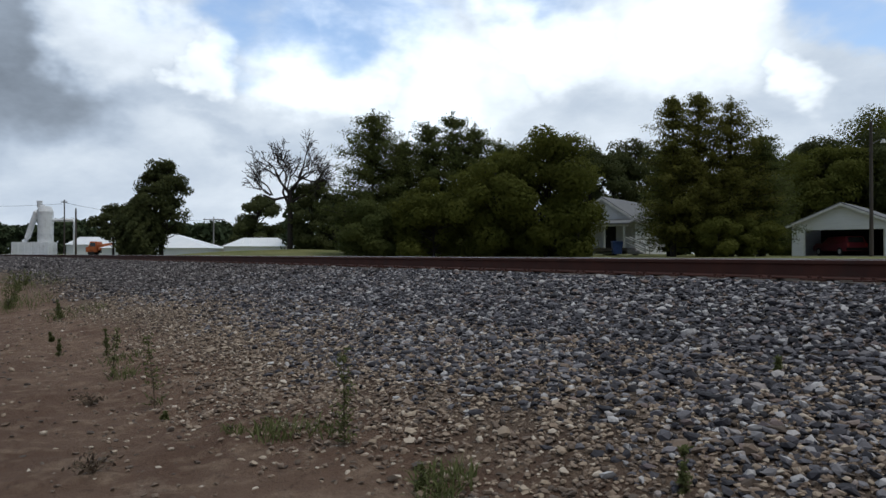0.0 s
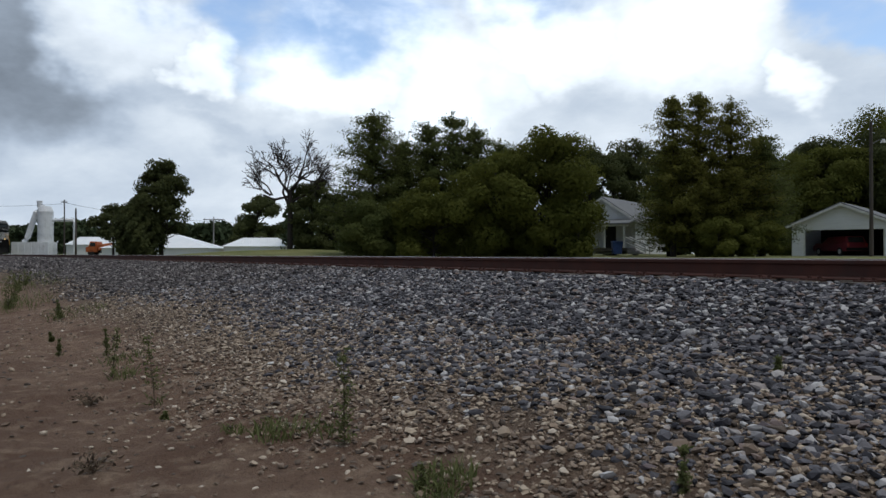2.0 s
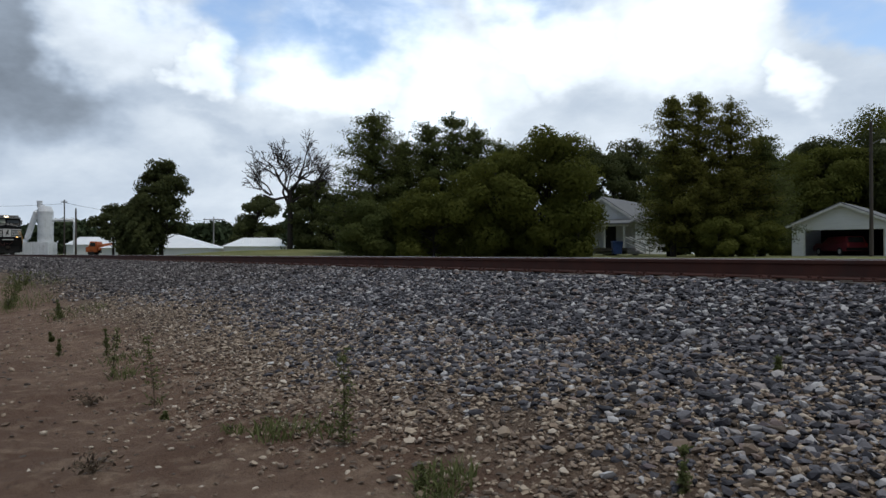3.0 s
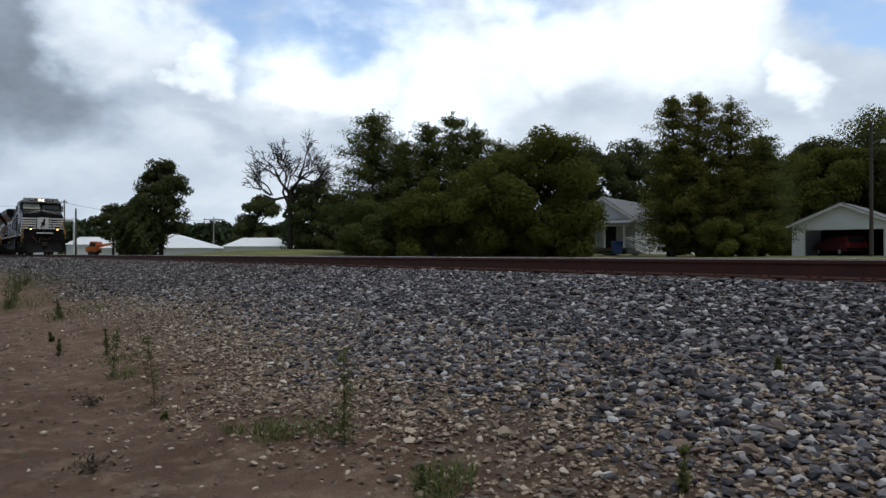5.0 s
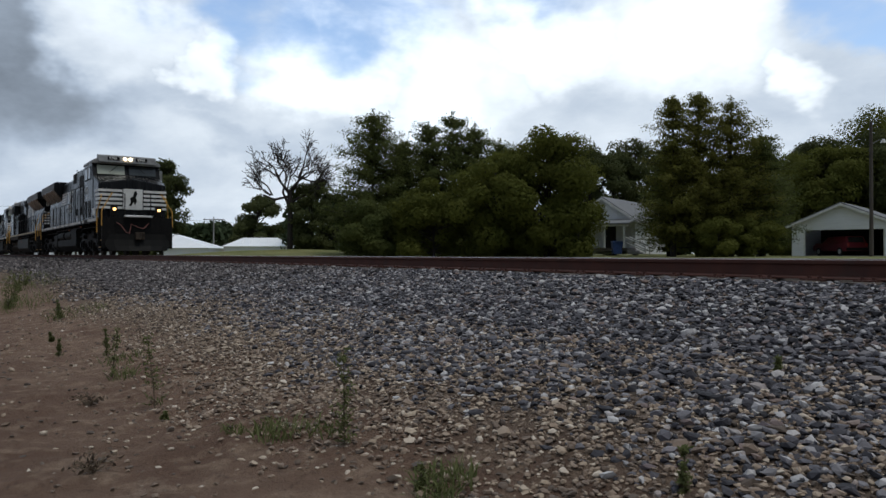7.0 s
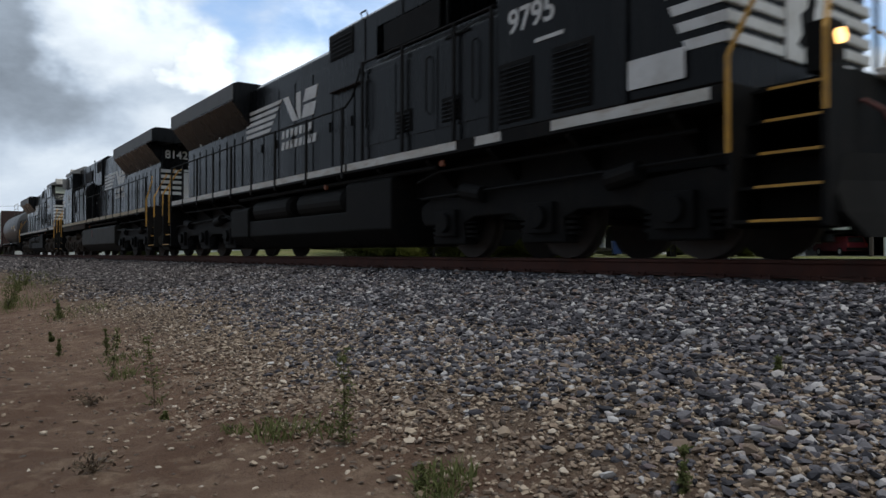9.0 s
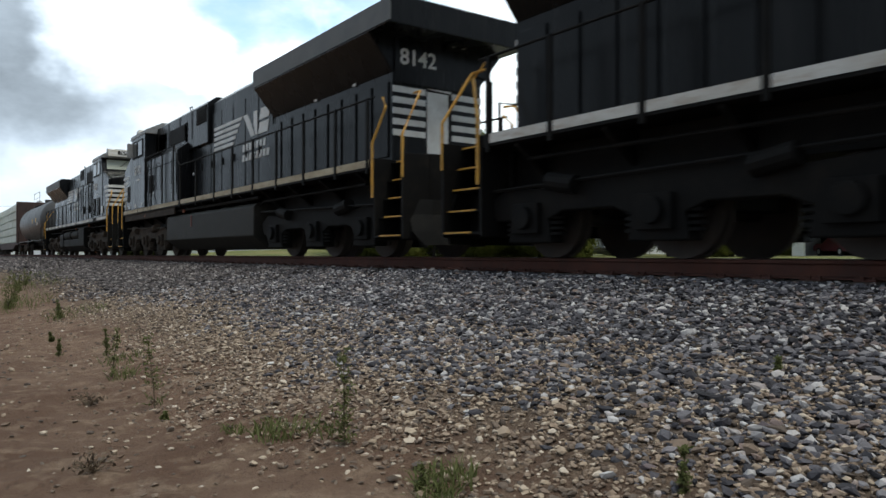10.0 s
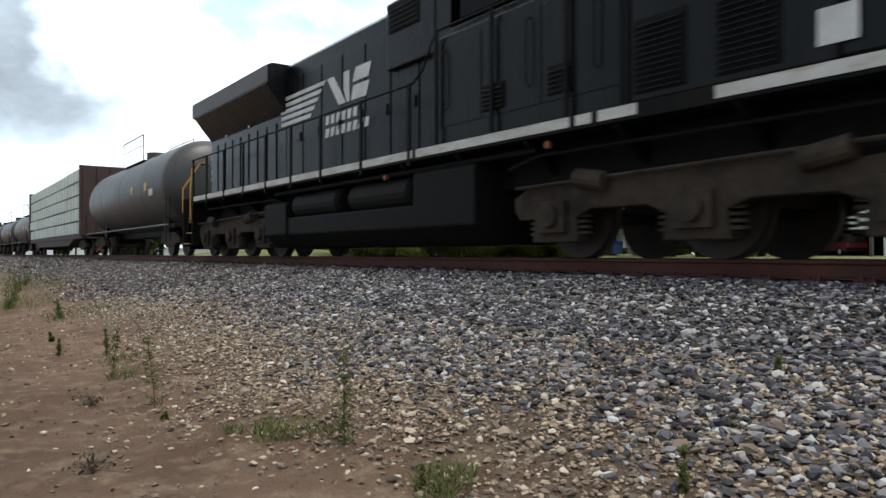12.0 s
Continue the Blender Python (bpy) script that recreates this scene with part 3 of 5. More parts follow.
    prism(bm, [(-1.52, 4.30), (1.52, 4.30), (1.50, 4.44), (0.95, 4.72), (-0.95, 4.72), (-1.50, 4.44)], "x", 6.1, 8.42)
    part("cab_roof", bm, M_ROOF, cab, "grey-white weathered cab roof", bevel=0.02)
    for s in (-1, 1):
        for a, b in ((6.55, 7.25), (7.35, 8.05)):
            fr = part("cab_window", box(bmesh.new(), a, b, s * 1.5 - 0.015, s * 1.5 + 0.02, 3.55, 4.18), M_GRIME, cab, bevel=0.01)
            part("pane", box(bmesh.new(), a + 0.06, b - 0.06, s * 1.522 - 0.004, s * 1.522 + 0.004, 3.61, 4.12), M_GLASS, fr, "dark glass")
        part("mirror", box(bmesh.new(), 7.95, 8.05, s * 1.56 - 0.05, s * 1.68 + 0.03, 3.62, 4.15), M_ROOF, cab, bevel=0.01)
        # windshield halves lean back with the cab front; the viewer's side is pale, the other dark
        p = part("windshield", box(bmesh.new(), -0.02, 0.02, 0.10, 1.30, 0.0, 0.46), M_SCREEN if s == -facing else M_GLASS, cab, "windshield half")
        p.matrix_local = Matrix.Translation((8.435, 0 if s > 0 else -1.4, 3.80)) @ Matrix.Rotation(radians(-21), 4, "Y")
    bm = bmesh.new()
    prism(bm, [(8.1, 4.36), (8.56, 4.36), (8.52, 4.68), (8.2, 4.74)], "y", -1.28, 1.28)
    part("number_board_housing", bm, M_ROOF if number == 1 else M_SILL, cab, bevel=0.02)
    for s in (-1, 1):
        part("number_board", box(bmesh.new(), 8.52, 8.56, s * 0.62 - 0.26, s * 0.62 + 0.26, 4.46, 4.62), M_GRIME, cab)
        lettering({1: "9795", 2: "8142", 3: "7639"}[number], 0.17, M_WHITE, cab, pose(8.562, s * 0.62 - 0.19, 4.485, 90, 0, 90), "road_number")
        wiper = bmesh.new()
        tube(wiper, [(8.40, s * 0.35, 4.30), (8.50, s * 0.62, 4.05), (8.52, s * 0.80, 3.90)], 0.012, 5)
        part("wiper", wiper, M_GRIME, cab)
        bm = bmesh.new()
        tube(bm, [(8.50, s * 0.12, 4.54), (8.60, s * 0.12, 4.54)], 0.085, 14)
        part("headlight", bm, M_HEAD if number == 1 else M_LENS, cab, "lit headlight" if number == 1 else "unlit headlight")
    # nose
    bm = bmesh.new()
    v = {}
    for s in (-1, 1):
        for k, (x, y, z) in {"a": (8.45, 1.48, 1.7), "b": (9.62, 1.46, 1.7), "c": (9.62, 1.46, 3.28), "d": (8.45, 1.48, 3.72)}.items():
            v[k, s] = bm.verts.new((x, s * y, z))
    m1, m2, m3 = bm.verts.new((9.62, 0, 1.7)), bm.verts.new((9.66, 0, 3.52)), bm.verts.new((8.45, 0, 3.80))
    for s in (-1, 1):
        bm.faces.new((v["a", s], v["b", s], v["c", s], v["d", s]))
        bm.faces.new((v["b", s], m1, m2, v["c", s]))
        bm.faces.new((v["c", s], m2, m3, v["d", s]))
    bm.faces.new((v["a", -1], v["a", 1], v["d", 1], m3, v["d", -1]))
    bm.faces.new((v["a", -1], v["b", -1], m1, v["b", 1], v["a", 1]))
    part("nose", bm, M_BLACK, top, bevel=0.04)
    for k in range(5):
        z = 2.12 + k * 0.195
        for s in (-1, 1):
            back = 9.20 - k * 0.085
            part("nose_stripe", prism(bmesh.new(), [(back, z), (9.63, z), (9.63, z + 0.11), (back - 0.045, z + 0.11)], "y", s * 1.462, s * 1.480), M_WHITE, top, "white nose stripe")
            part("nose_stripe", box(bmesh.new(), 9.62, 9.672, min(s * 0.46, s * 1.475), max(s * 0.46, s * 1.475), z, z + 0.11), M_WHITE, top, "white nose stripe")
    part("nose_door", box(bmesh.new(), 9.63, 9.675, -0.42, 0.42, 2.1, 3.05), M_WHITE, top, "white panel with a dark emblem", bevel=0.01)
    bm = bmesh.new()
    prism(bm, [(-0.20, 2.30), (-0.10, 2.42), (-0.14, 2.62), (0.0, 2.72), (0.04, 2.92), (0.14, 2.98), (0.18, 2.84), (0.12, 2.66), (0.16, 2.50), (0.08, 2.28), (0.02, 2.46), (-0.08, 2.26)], "x", 9.676, 9.684)
    part("emblem", bm, M_GRIME, top)
    # pilots, steps, rails, couplers at both ends
    for e in (-1, 1):
        bm = bmesh.new()
        box(bm, min(e * 9.6, e * 10.55), max(e * 9.6, e * 10.55), -1.0, 1.0, 1.0, 1.72)
        part("pilot_beam", bm, M_GRIME, top, bevel=0.01)
        part("end_plate", prism(bmesh.new(), [(e * 10.56, 0.95), (e * 10.62, 0.95), (e * 10.62, 1.72), (e * 10.56, 1.72)], "y", -0.98, 0.98), M_GRIME, top, bevel=0.01)
        bm = bmesh.new()
        for s in (-1, 1):
            rows = []
            for z, back, half in ((0.95, 0.0, 1.30), (0.70, 0.03, 1.36), (0.42, 0.13, 1.36), (0.20, 0.26, 1.22)):
                rows.append([bm.verts.new((e * (10.72 + back + out), s * half * q, z)) for q, out in ((0.0, 0.16), (0.35, 0.14), (0.75, 0.0), (1.0, -0.16))])
                rows[-1] += [bm.verts.new((e * (10.66 + back + out), s * half * q, z)) for q, out in ((1.0, -0.16), (0.75, 0.0), (0.35, 0.14), (0.0, 0.16))]
            for a, b in zip(rows, rows[1:]):
                for k in range(8):
                    bm.faces.new((a[k], a[(k + 1) % 8], b[(k + 1) % 8], b[k]))
            for q in (rows[0], rows[-1]):
                for k in range(3):
                    bm.faces.new((q[k], q[k + 1], q[6 - k], q[7 - k]))
        part("snow_plow", bm, M_TANK, top, "dark bluish curved snow plow blade")
        bm = bmesh.new()
        box(bm, min(e * 10.6, e * 11.0), max(e * 10.6, e * 11.0), -0.13, 0.13, 0.72, 0.98)
        prism(bm, [(e * 10.95, -0.2), (e * 11.15, -0.2), (e * 11.15, 0.02), (e * 11.02, 0.06), (e * 11.1, 0.18), (e * 10.95, 0.2)], "z", 0.70, 1.02)
        part("coupler", bm, M_TRUCK, top, bevel=0.015)
        hose = bmesh.new()
        tube(hose, [(e * 10.63, -0.9, 1.45), (e * 10.75, -0.75, 1.35), (e * 10.85, -0.55, 1.02), (e * 10.8, -0.4, 0.98), (e * 10.72, -0.3, 1.4), (e * 10.8, -0.05, 1.25), (e * 10.85, 0.2, 1.2), (e * 10.66, 0.45, 1.45)], 0.022, 6)
        part("cable", hose, M_HOSE, top, "reddish slack jumper cable")
        part("anticlimber", box(bmesh.new(), min(e * 10.6, e * 10.85), max(e * 10.6, e * 10.85), -0.58, 0.58, 1.70, 1.79), M_WHITE if e > 0 else M_GRIME, top, bevel=0.02)
        for s in (-1, 1):
            bm = bmesh.new()
            for a in (9.66, 10.56):
                part("step_side", box(bmesh.new(), min(e * a, e * (a + 0.06)), max(e * a, e * (a + 0.06)), min(s * 1.0, s * 1.5), max(s * 1.0, s * 1.5), 0.30, 1.70), M_GRIME, top, bevel=0.006)
            box(bm, min(e * 9.66, e * 10.62), max(e * 9.66, e * 10.62), min(s * 0.95, s * 1.0), max(s * 0.95, s * 1.0), 0.30, 1.70)
            well = part("step_back", bm, M_GRIME, top, bevel=0.006)
            for k, z in enumerate((0.36, 0.68, 1.0, 1.32, 1.64)):
                out = 1.5 - 0.085 * k
                st = part("step", box(bmesh.new(), min(e * 9.72, e * 10.56), max(e * 9.72, e * 10.56), min(s * 1.0, s * out), max(s * 1.0, s * out), z - 0.02, z + 0.012), M_GRIME, well)
                part("step_edge", box(bmesh.new(), min(e * 9.9, e * 10.54), max(e * 9.9, e * 10.54), s * (out + 0.005) - 0.008, s * (out + 0.005) + 0.008, z - 0.012, z + 0.014), M_YELLOW, st, "yellow step edge")
            bm = bmesh.new()
            tube(bm, [(e * 9.70, s * 1.54, 1.02), (e * 9.70, s * 1.54, 1.95), (e * 9.95, s * 1.42, 2.55), (e * 9.75, s * 1.36, 2.75)], 0.024, 8)
            part("handrail", bm, M_YELLOW, top, "yellow grab rail")
            bm = bmesh.new()
            tube(bm, [(e * 10.60, s * 1.50, 1.30), (e * 10.60, s * 1.50, 2.0), (e * 10.45, s * 1.05, 2.78), (e * 10.2, s * 1.0, 2.8)], 0.024, 8)
            part("handrail", bm, M_YELLOW, top, "yellow grab rail")
            bm = bmesh.new()
            tube(bm, [(e * 10.6, s * 0.55, 1.75), (e * 10.6, s * 0.55, 2.75), (e * 10.55, s * 1.0, 2.78)], 0.024, 8)
            part("handrail", bm, M_GRIME, top)
    for s in (-1, 1):
        lamp = bmesh.new()
        box(lamp, 10.2, 10.45, s * 0.95 - 0.13, s * 0.95 + 0.13, 1.74, 2.22)
        hs = part("ditch_light", lamp, M_GRIME, top, bevel=0.02)
        bm = bmesh.new()
        tube(bm, [(10.44, s * 0.95, 2.06), (10.49, s * 0.95, 2.06)], 0.072, 16)
        part("lens", bm, M_LAMP if number == 1 else M_LENS, hs, "glowing amber-white lens" if number == 1 else "unlit lens")
    bm = bmesh.new()
    for y in (-0.42, -0.2):
        tube(bm, [(-9.52, y - 0.06, 4.0), (-9.66, y - 0.06, 4.0)], 0.085, 14)
    part("hood_end", box(bmesh.new(), -9.54, -9.48, -0.97, 0.97, 3.12, 4.15), M_BLACK, top, bevel=0.01)
    part("lamp_housing", box(bmesh.new(), -9.62, -9.54, -0.64, -0.1, 3.86, 4.14), M_GRIME, top, bevel=0.02)
    part("rear_headlight", bm, M_LENS, top)
    for k in range(5):
        for s in (-1, 1):
            part("rear_stripe", box(bmesh.new(), -9.515, -9.49, min(s * 0.30, s * 1.0), max(s * 0.30, s * 1.0), 2.18 + k * 0.195, 2.29 + k * 0.195), M_WHITE, top, "white end stripe")
    part("rear_door", box(bmesh.new(), -9.53, -9.48, -0.27, 0.27, 1.9, 3.1), M_WHITE, top, "white end panel", bevel=0.01)
    # walkway rails
    for s in (-1, 1):
        bm = bmesh.new()
        tube(bm, [(-9.7, s * 1.5, 2.75), (1.92, s * 1.5, 2.75), (2.2, s * 1.5, 2.9), (2.56, s * 1.5, 3.42), (6.2, s * 1.5, 3.42)], 0.020, 8)
        part("handrail", bm, M_GRIME, top, "long black walkway rail")
        for x in (-9.5, -8.3, -6.9, -5.5, -4.1, -2.7, -1.3, 0.3, 1.85):
            part("stanchion", box(bmesh.new(), x - 0.035, x + 0.035, s * 1.52 - 0.02, s * 1.52 + 0.02, 1.45, 2.76), M_GRIME, top)
        for x in (2.6, 3.9, 5.3, 6.15):
            part("stanchion", box(bmesh.new(), x - 0.025, x + 0.025, s * 1.52 - 0.02, s * 1.52 + 0.02, 1.70, 3.43), M_GRIME, top)
        for x in (2.75, 4.6, 5.75):
            gr = bmesh.new()
            tube(gr, [(x, s * 1.46, 2.2), (x, s * 1.53, 2.25), (x, s * 1.53, 3.05), (x, s * 1.46, 3.1)], 0.015, 6)
            part("grab_iron", gr, M_GRIME, top)
        part("side_hatch", box(bmesh.new(), 8.55, 9.0, s * 1.478 - 0.01, s * 1.478 + 0.01, 2.02, 2.62) if number == 2 else box(bmesh.new(), 5.0, 5.6, s * 1.455, s * 1.475, 3.25, 3.29), M_GRIME, top)
    bm = bmesh.new()
    prism(bm, [(0.0, 0.20), (-1.05, 0.20), (-1.38, 0.48), (-1.38, 0.84), (-0.9, 0.90), (-0.9, 1.26), (0, 1.26)], "x", -4.4, 1.8)
    prism(bm, [(0.0, 0.20), (-1.05, 0.20), (-1.42, 0.48), (-1.42, 1.32), (-1.34, 1.40), (0, 1.40)], "x", 1.8, 3.4)
    prism(bm, [(0.0, 0.20), (-1.05, 0.20), (-1.42, 0.48), (-1.42, 1.14), (-1.34, 1.20), (0, 1.20)], "x", -4.4, -3.2)
    prism(bm, [(0.0, 0.20), (1.05, 0.20), (1.42, 0.50), (1.42, 1.20), (1.34, 1.28), (0, 1.28)], "x", -3.9, 3.7)
    part("fuel_tank", bm, M_OLIVE if number == 2 else M_TANK, top, "grimy fuel tank", bevel=0.03)
    for a, b in ((-2.9, -0.85), (-0.4, 1.65)):
        bm = bmesh.new()
        tube(bm, [(a, -1.18, 1.07), (a + 0.06, -1.18, 1.07)], 0.18, 18, 0.25)
        tube(bm, [(a + 0.06, -1.18, 1.07), (b - 0.06, -1.18, 1.07)], 0.255, 18)
        tube(bm, [(b - 0.06, -1.18, 1.07), (b, -1.18, 1.07)], 0.25, 18, 0.18)
        part("air_reservoir", bm, M_TANK, top, "grimy cylindrical air reservoir", smooth=False)
    apron = bmesh.new()
    box(apron, 2.6, 9.4, 1.44, 1.49, 1.30, 1.53)
    part("apron", apron, M_TRUCK, top, "dusty side apron", bevel=0.008)
    if number == 2:
        part("fuel_gauge", box(bmesh.new(), 1.0, 1.11, 1.41, 1.435, 0.86, 1.2), M_HOSE, top, "rusty red fuel gauge strip")
    for x, z, y in ((4.9, 1.42, -1.46), (0.9, 1.36, -1.4), (6.3, 1.4, 1.5), (1.9, 1.36, 1.42)):
        part("valve", tube(bmesh.new(), [(x, y * 0.96, z), (x, y, z)], 0.05, 10), M_ORANGE_TAG, top, "small orange valve handle")
    # trucks
    for c in (-6.9, 6.9):
        cast = M_GRIME if number == 1 or (number == 2 and c < 0) else M_TRUCK
        xs = [c - 2.05, c, c + 2.05]
        bm = bmesh.new()
        for s in (-1, 1):
            side_frame(bm, xs, s * 1.02, s * 1.28)
        box(bm, c - 0.4, c + 0.4, -1.1, 1.1, 0.55, 0.85)
        tr = part("truck_frame", bm, cast, top, "dusty cast truck frame", bevel=0.02)
        for s in (-1, 1):
            for x in xs:
                bm = bmesh.new()
                box(bm, x - 0.24, x + 0.24, s * 1.28, s * 1.36, 0.32, 0.72)
                tube(bm, [(x, s * 1.34, 0.53), (x, s * 1.43, 0.53)], 0.15, 16)
                part("journal_box", bm, cast, tr, bevel=0.012)
                for dx in (-0.42, 0.42):
                    bm = bmesh.new()
                    for k in range(5):
                        tube(bm, [(x + dx, s * 1.15, 0.30 + k * 0.07), (x + dx, s * 1.15, 0.335 + k * 0.07)], 0.10, 12)
                    part("spring", bm, cast, tr)
            bm = bmesh.new()
            tube(bm, [(c - 1.6, s * 1.33, 0.98), (c - 1.15, s * 1.33, 0.90)], 0.12, 12)
            tube(bm, [(c + 1.15, s * 1.33, 0.90), (c + 1.6, s * 1.33, 0.98)], 0.12, 12)
            tube(bm, [(c - 2.7, s * 1.34, 0.92), (c + 2.7, s * 1.34, 1.04)], 0.025, 6)
            part("brake_cylinder", bm, cast, tr)
        put_axles(top, xs, 0.53, LOCO_AXLE, facing)
    # painted marks on the hood: slanted bars and a bold block emblem, two rows of bars below
    for s in (-1, 1):
        fw = 1 if s < 0 else -1          # reading direction along x
        x0 = -4.35 if s < 0 else 0.2
        for k in range(5):
            z, ln = 3.0 + k * 0.145, 1.55 + k * 0.16
            part("hood_stripe", prism(bmesh.new(), [(x0, z), (x0 + fw * ln, z), (x0 + fw * (ln + 0.09), z + 0.085), (x0, z + 0.085)], "y", s * 1.021, s * 1.032), M_WHITE, top, "white hood stripe")
        e = x0 + fw * 2.35
        for pts in ([(0.0, 0.60), (0.28, 0.60), (0.80, 0.0), (0.52, 0.0)], [(0.72, 0.60), (0.95, 0.60), (0.95, 0.0), (0.86, 0.0), (0.72, 0.26)], [(1.08, 0.34), (1.22, 0.60), (1.82, 0.60), (1.70, 0.34)], [(1.02, 0.0), (1.12, 0.27), (1.74, 0.27), (1.62, 0.0)]):
            part("hood_emblem", prism(bmesh.new(), [(e + fw * a, 3.05 + b * 1.02) for a, b in pts], "y", s * 1.021, s * 1.032), M_WHITE, top, "white slanted emblem")
        for row, n in ((2.72, 7), (2.46, 8)):
            for k in range(n):
                part("name_bar", prism(bmesh.new(), [(e - fw * 0.1 + fw * k * 0.235 + fw * 0.03 * (row > 2.6), row), (e - fw * 0.1 + fw * (k * 0.235 + 0.16), row), (e - fw * 0.1 + fw * (k * 0.235 + 0.2), row + 0.18), (e - fw * 0.1 + fw * (k * 0.235 + 0.05), row + 0.18)], "y", s * 1.021, s * 1.032), M_WHITE, top)
        if number == 2:
            for x in (6.6, 7.6, 8.6):
                part("decal", box(bmesh.new(), x, x + 0.13, s * 1.507 - 0.005, s * 1.507 + 0.005, 1.76, 1.88), M_WHITE, top)
        else:
            part("placard", box(bmesh.new(), 8.48 if number == 1 else 8.28, 9.2 if number == 1 else 8.62, s * 1.507 - 0.006, s * 1.507 + 0.006, 1.84, 2.16), M_WHITE, top, "pale placard")
        for x, z in ((-6.5, 3.3), (-8.2, 3.3), (2.1, 2.5), (5.2, 2.1)):
            part("decal", box(bmesh.new(), x, x + 0.12, s * 1.033 - 0.004 if x < 2.2 else s * 1.467 - 0.004, s * 1.033 + 0.004 if x < 2.2 else s * 1.467 + 0.004, z, z + 0.09), M_WHITE, top)
        text = {1: "9795", 2: "8142", 3: "7639"}[number]
        rot = pose(6.48, -1.507, 2.95, 90, 0, 0) if s < 0 else pose(7.75, 1.507, 2.95, 90, 0, 180)
        lettering(text, 0.44, M_WHITE, top, rot, "road_number")
        part("name_bar", box(bmesh.new(), 7.0, 7.5, s * 1.507 - 0.004, s * 1.507 + 0.004, 2.72, 2.77), M_WHITE, top)
    lettering({1: "9795", 2: "8142", 3: "7639"}[number], 0.40, M_WHITE, top, pose(-9.546, 0.88, 3.47, 90, 0, -90), "road_number")
    part("bell_stack", tube(bmesh.new(), [(-2.1, 0, hood - 0.1), (-2.1, 0, hood + 0.16)], 0.3, 16), M_GRIME, top, "exhaust stack")
    part("horn", tube(bmesh.new(), [(5.2, 0.2, 4.62), (5.7, 0.2, 4.66)], 0.05, 10, 0.10), M_GRIME, top)
    return top


M_EDGE = material("weathered_grey", (0.085, 0.090, 0.090), (0.13, 0.132, 0.128), rough=0.6, scale=2, bump=0.05)
M_ROOF = material("pale_roof_paint", (0.30, 0.31, 0.31), (0.20, 0.20, 0.20), rough=0.55, scale=2, bump=0.05, dirt=(0.08, 0.07, 0.06))
M_TANK = material("dusty_tank_black", (0.0050, 0.0049, 0.0046), (0.0105, 0.0098, 0.0084), spec=0.14, rough=0.66, scale=1.3, bump=0.06, dirt=(0.022, 0.019, 0.015), dirt_amount=0.2)
M_OLIVE = material("road_dust_on_black", (0.017, 0.0165, 0.0135), (0.030, 0.028, 0.023), spec=0.2, rough=0.6, scale=1.3, bump=0.06, dirt=(0.055, 0.047, 0.036), dirt_amount=0.25)
M_LENS = glass("unlit_lens", (0.5, 0.5, 0.48), 0.1)
M_ORANGE_TAG = material("faded_orange", (0.30, 0.09, 0.035), rough=0.6, bump=0)
M_HOSE = material("faded_red_rubber", (0.16, 0.055, 0.045), rough=0.7, bump=0.05)
M_CAR = material("tank_car_black", (0.036, 0.037, 0.039), (0.058, 0.057, 0.055), rough=0.45, scale=0.8, bump=0.04, dirt=(0.09, 0.075, 0.06), dirt_amount=0.25)
M_WRAP = material("pale_green_wrap", (0.72, 0.79, 0.71), (0.58, 0.66, 0.58), rough=0.5, scale=1.2, fine=12, bump=0.4, dirt=(0.22, 0.25, 0.22), dirt_amount=0.3, depth=0.05)
M_BROWN = material("oxide_brown", (0.070, 0.036, 0.030), (0.045, 0.028, 0.025), rough=0.7, scale=1.5, bump=0.1)
M_PLACARD = material("orange_placard", (0.65, 0.40, 0.08), rough=0.5, bump=0)


def car_trucks(top, half):
    for c in (-half, half):
        bm = bmesh.new()
        for s in (-1, 1):
            prism(bm, [(c - 1.15, 0.42), (c - 0.7, 0.42), (c - 0.5, 0.28), (c + 0.5, 0.28), (c + 0.7, 0.42), (c + 1.15, 0.42), (c + 1.15, 0.6), (c + 0.6, 0.78), (c - 0.6, 0.78), (c - 1.15, 0.6)], "y", s * 0.92, s * 1.1)
        box(bm, c - 0.2, c + 0.2, -1.0, 1.0, 0.5, 0.8)
        part("truck_frame", bm, M_TRUCK, top, bevel=0.015)
        put_axles(top, [c - 0.9, c + 0.9], 0.46, CAR_AXLE, 1)


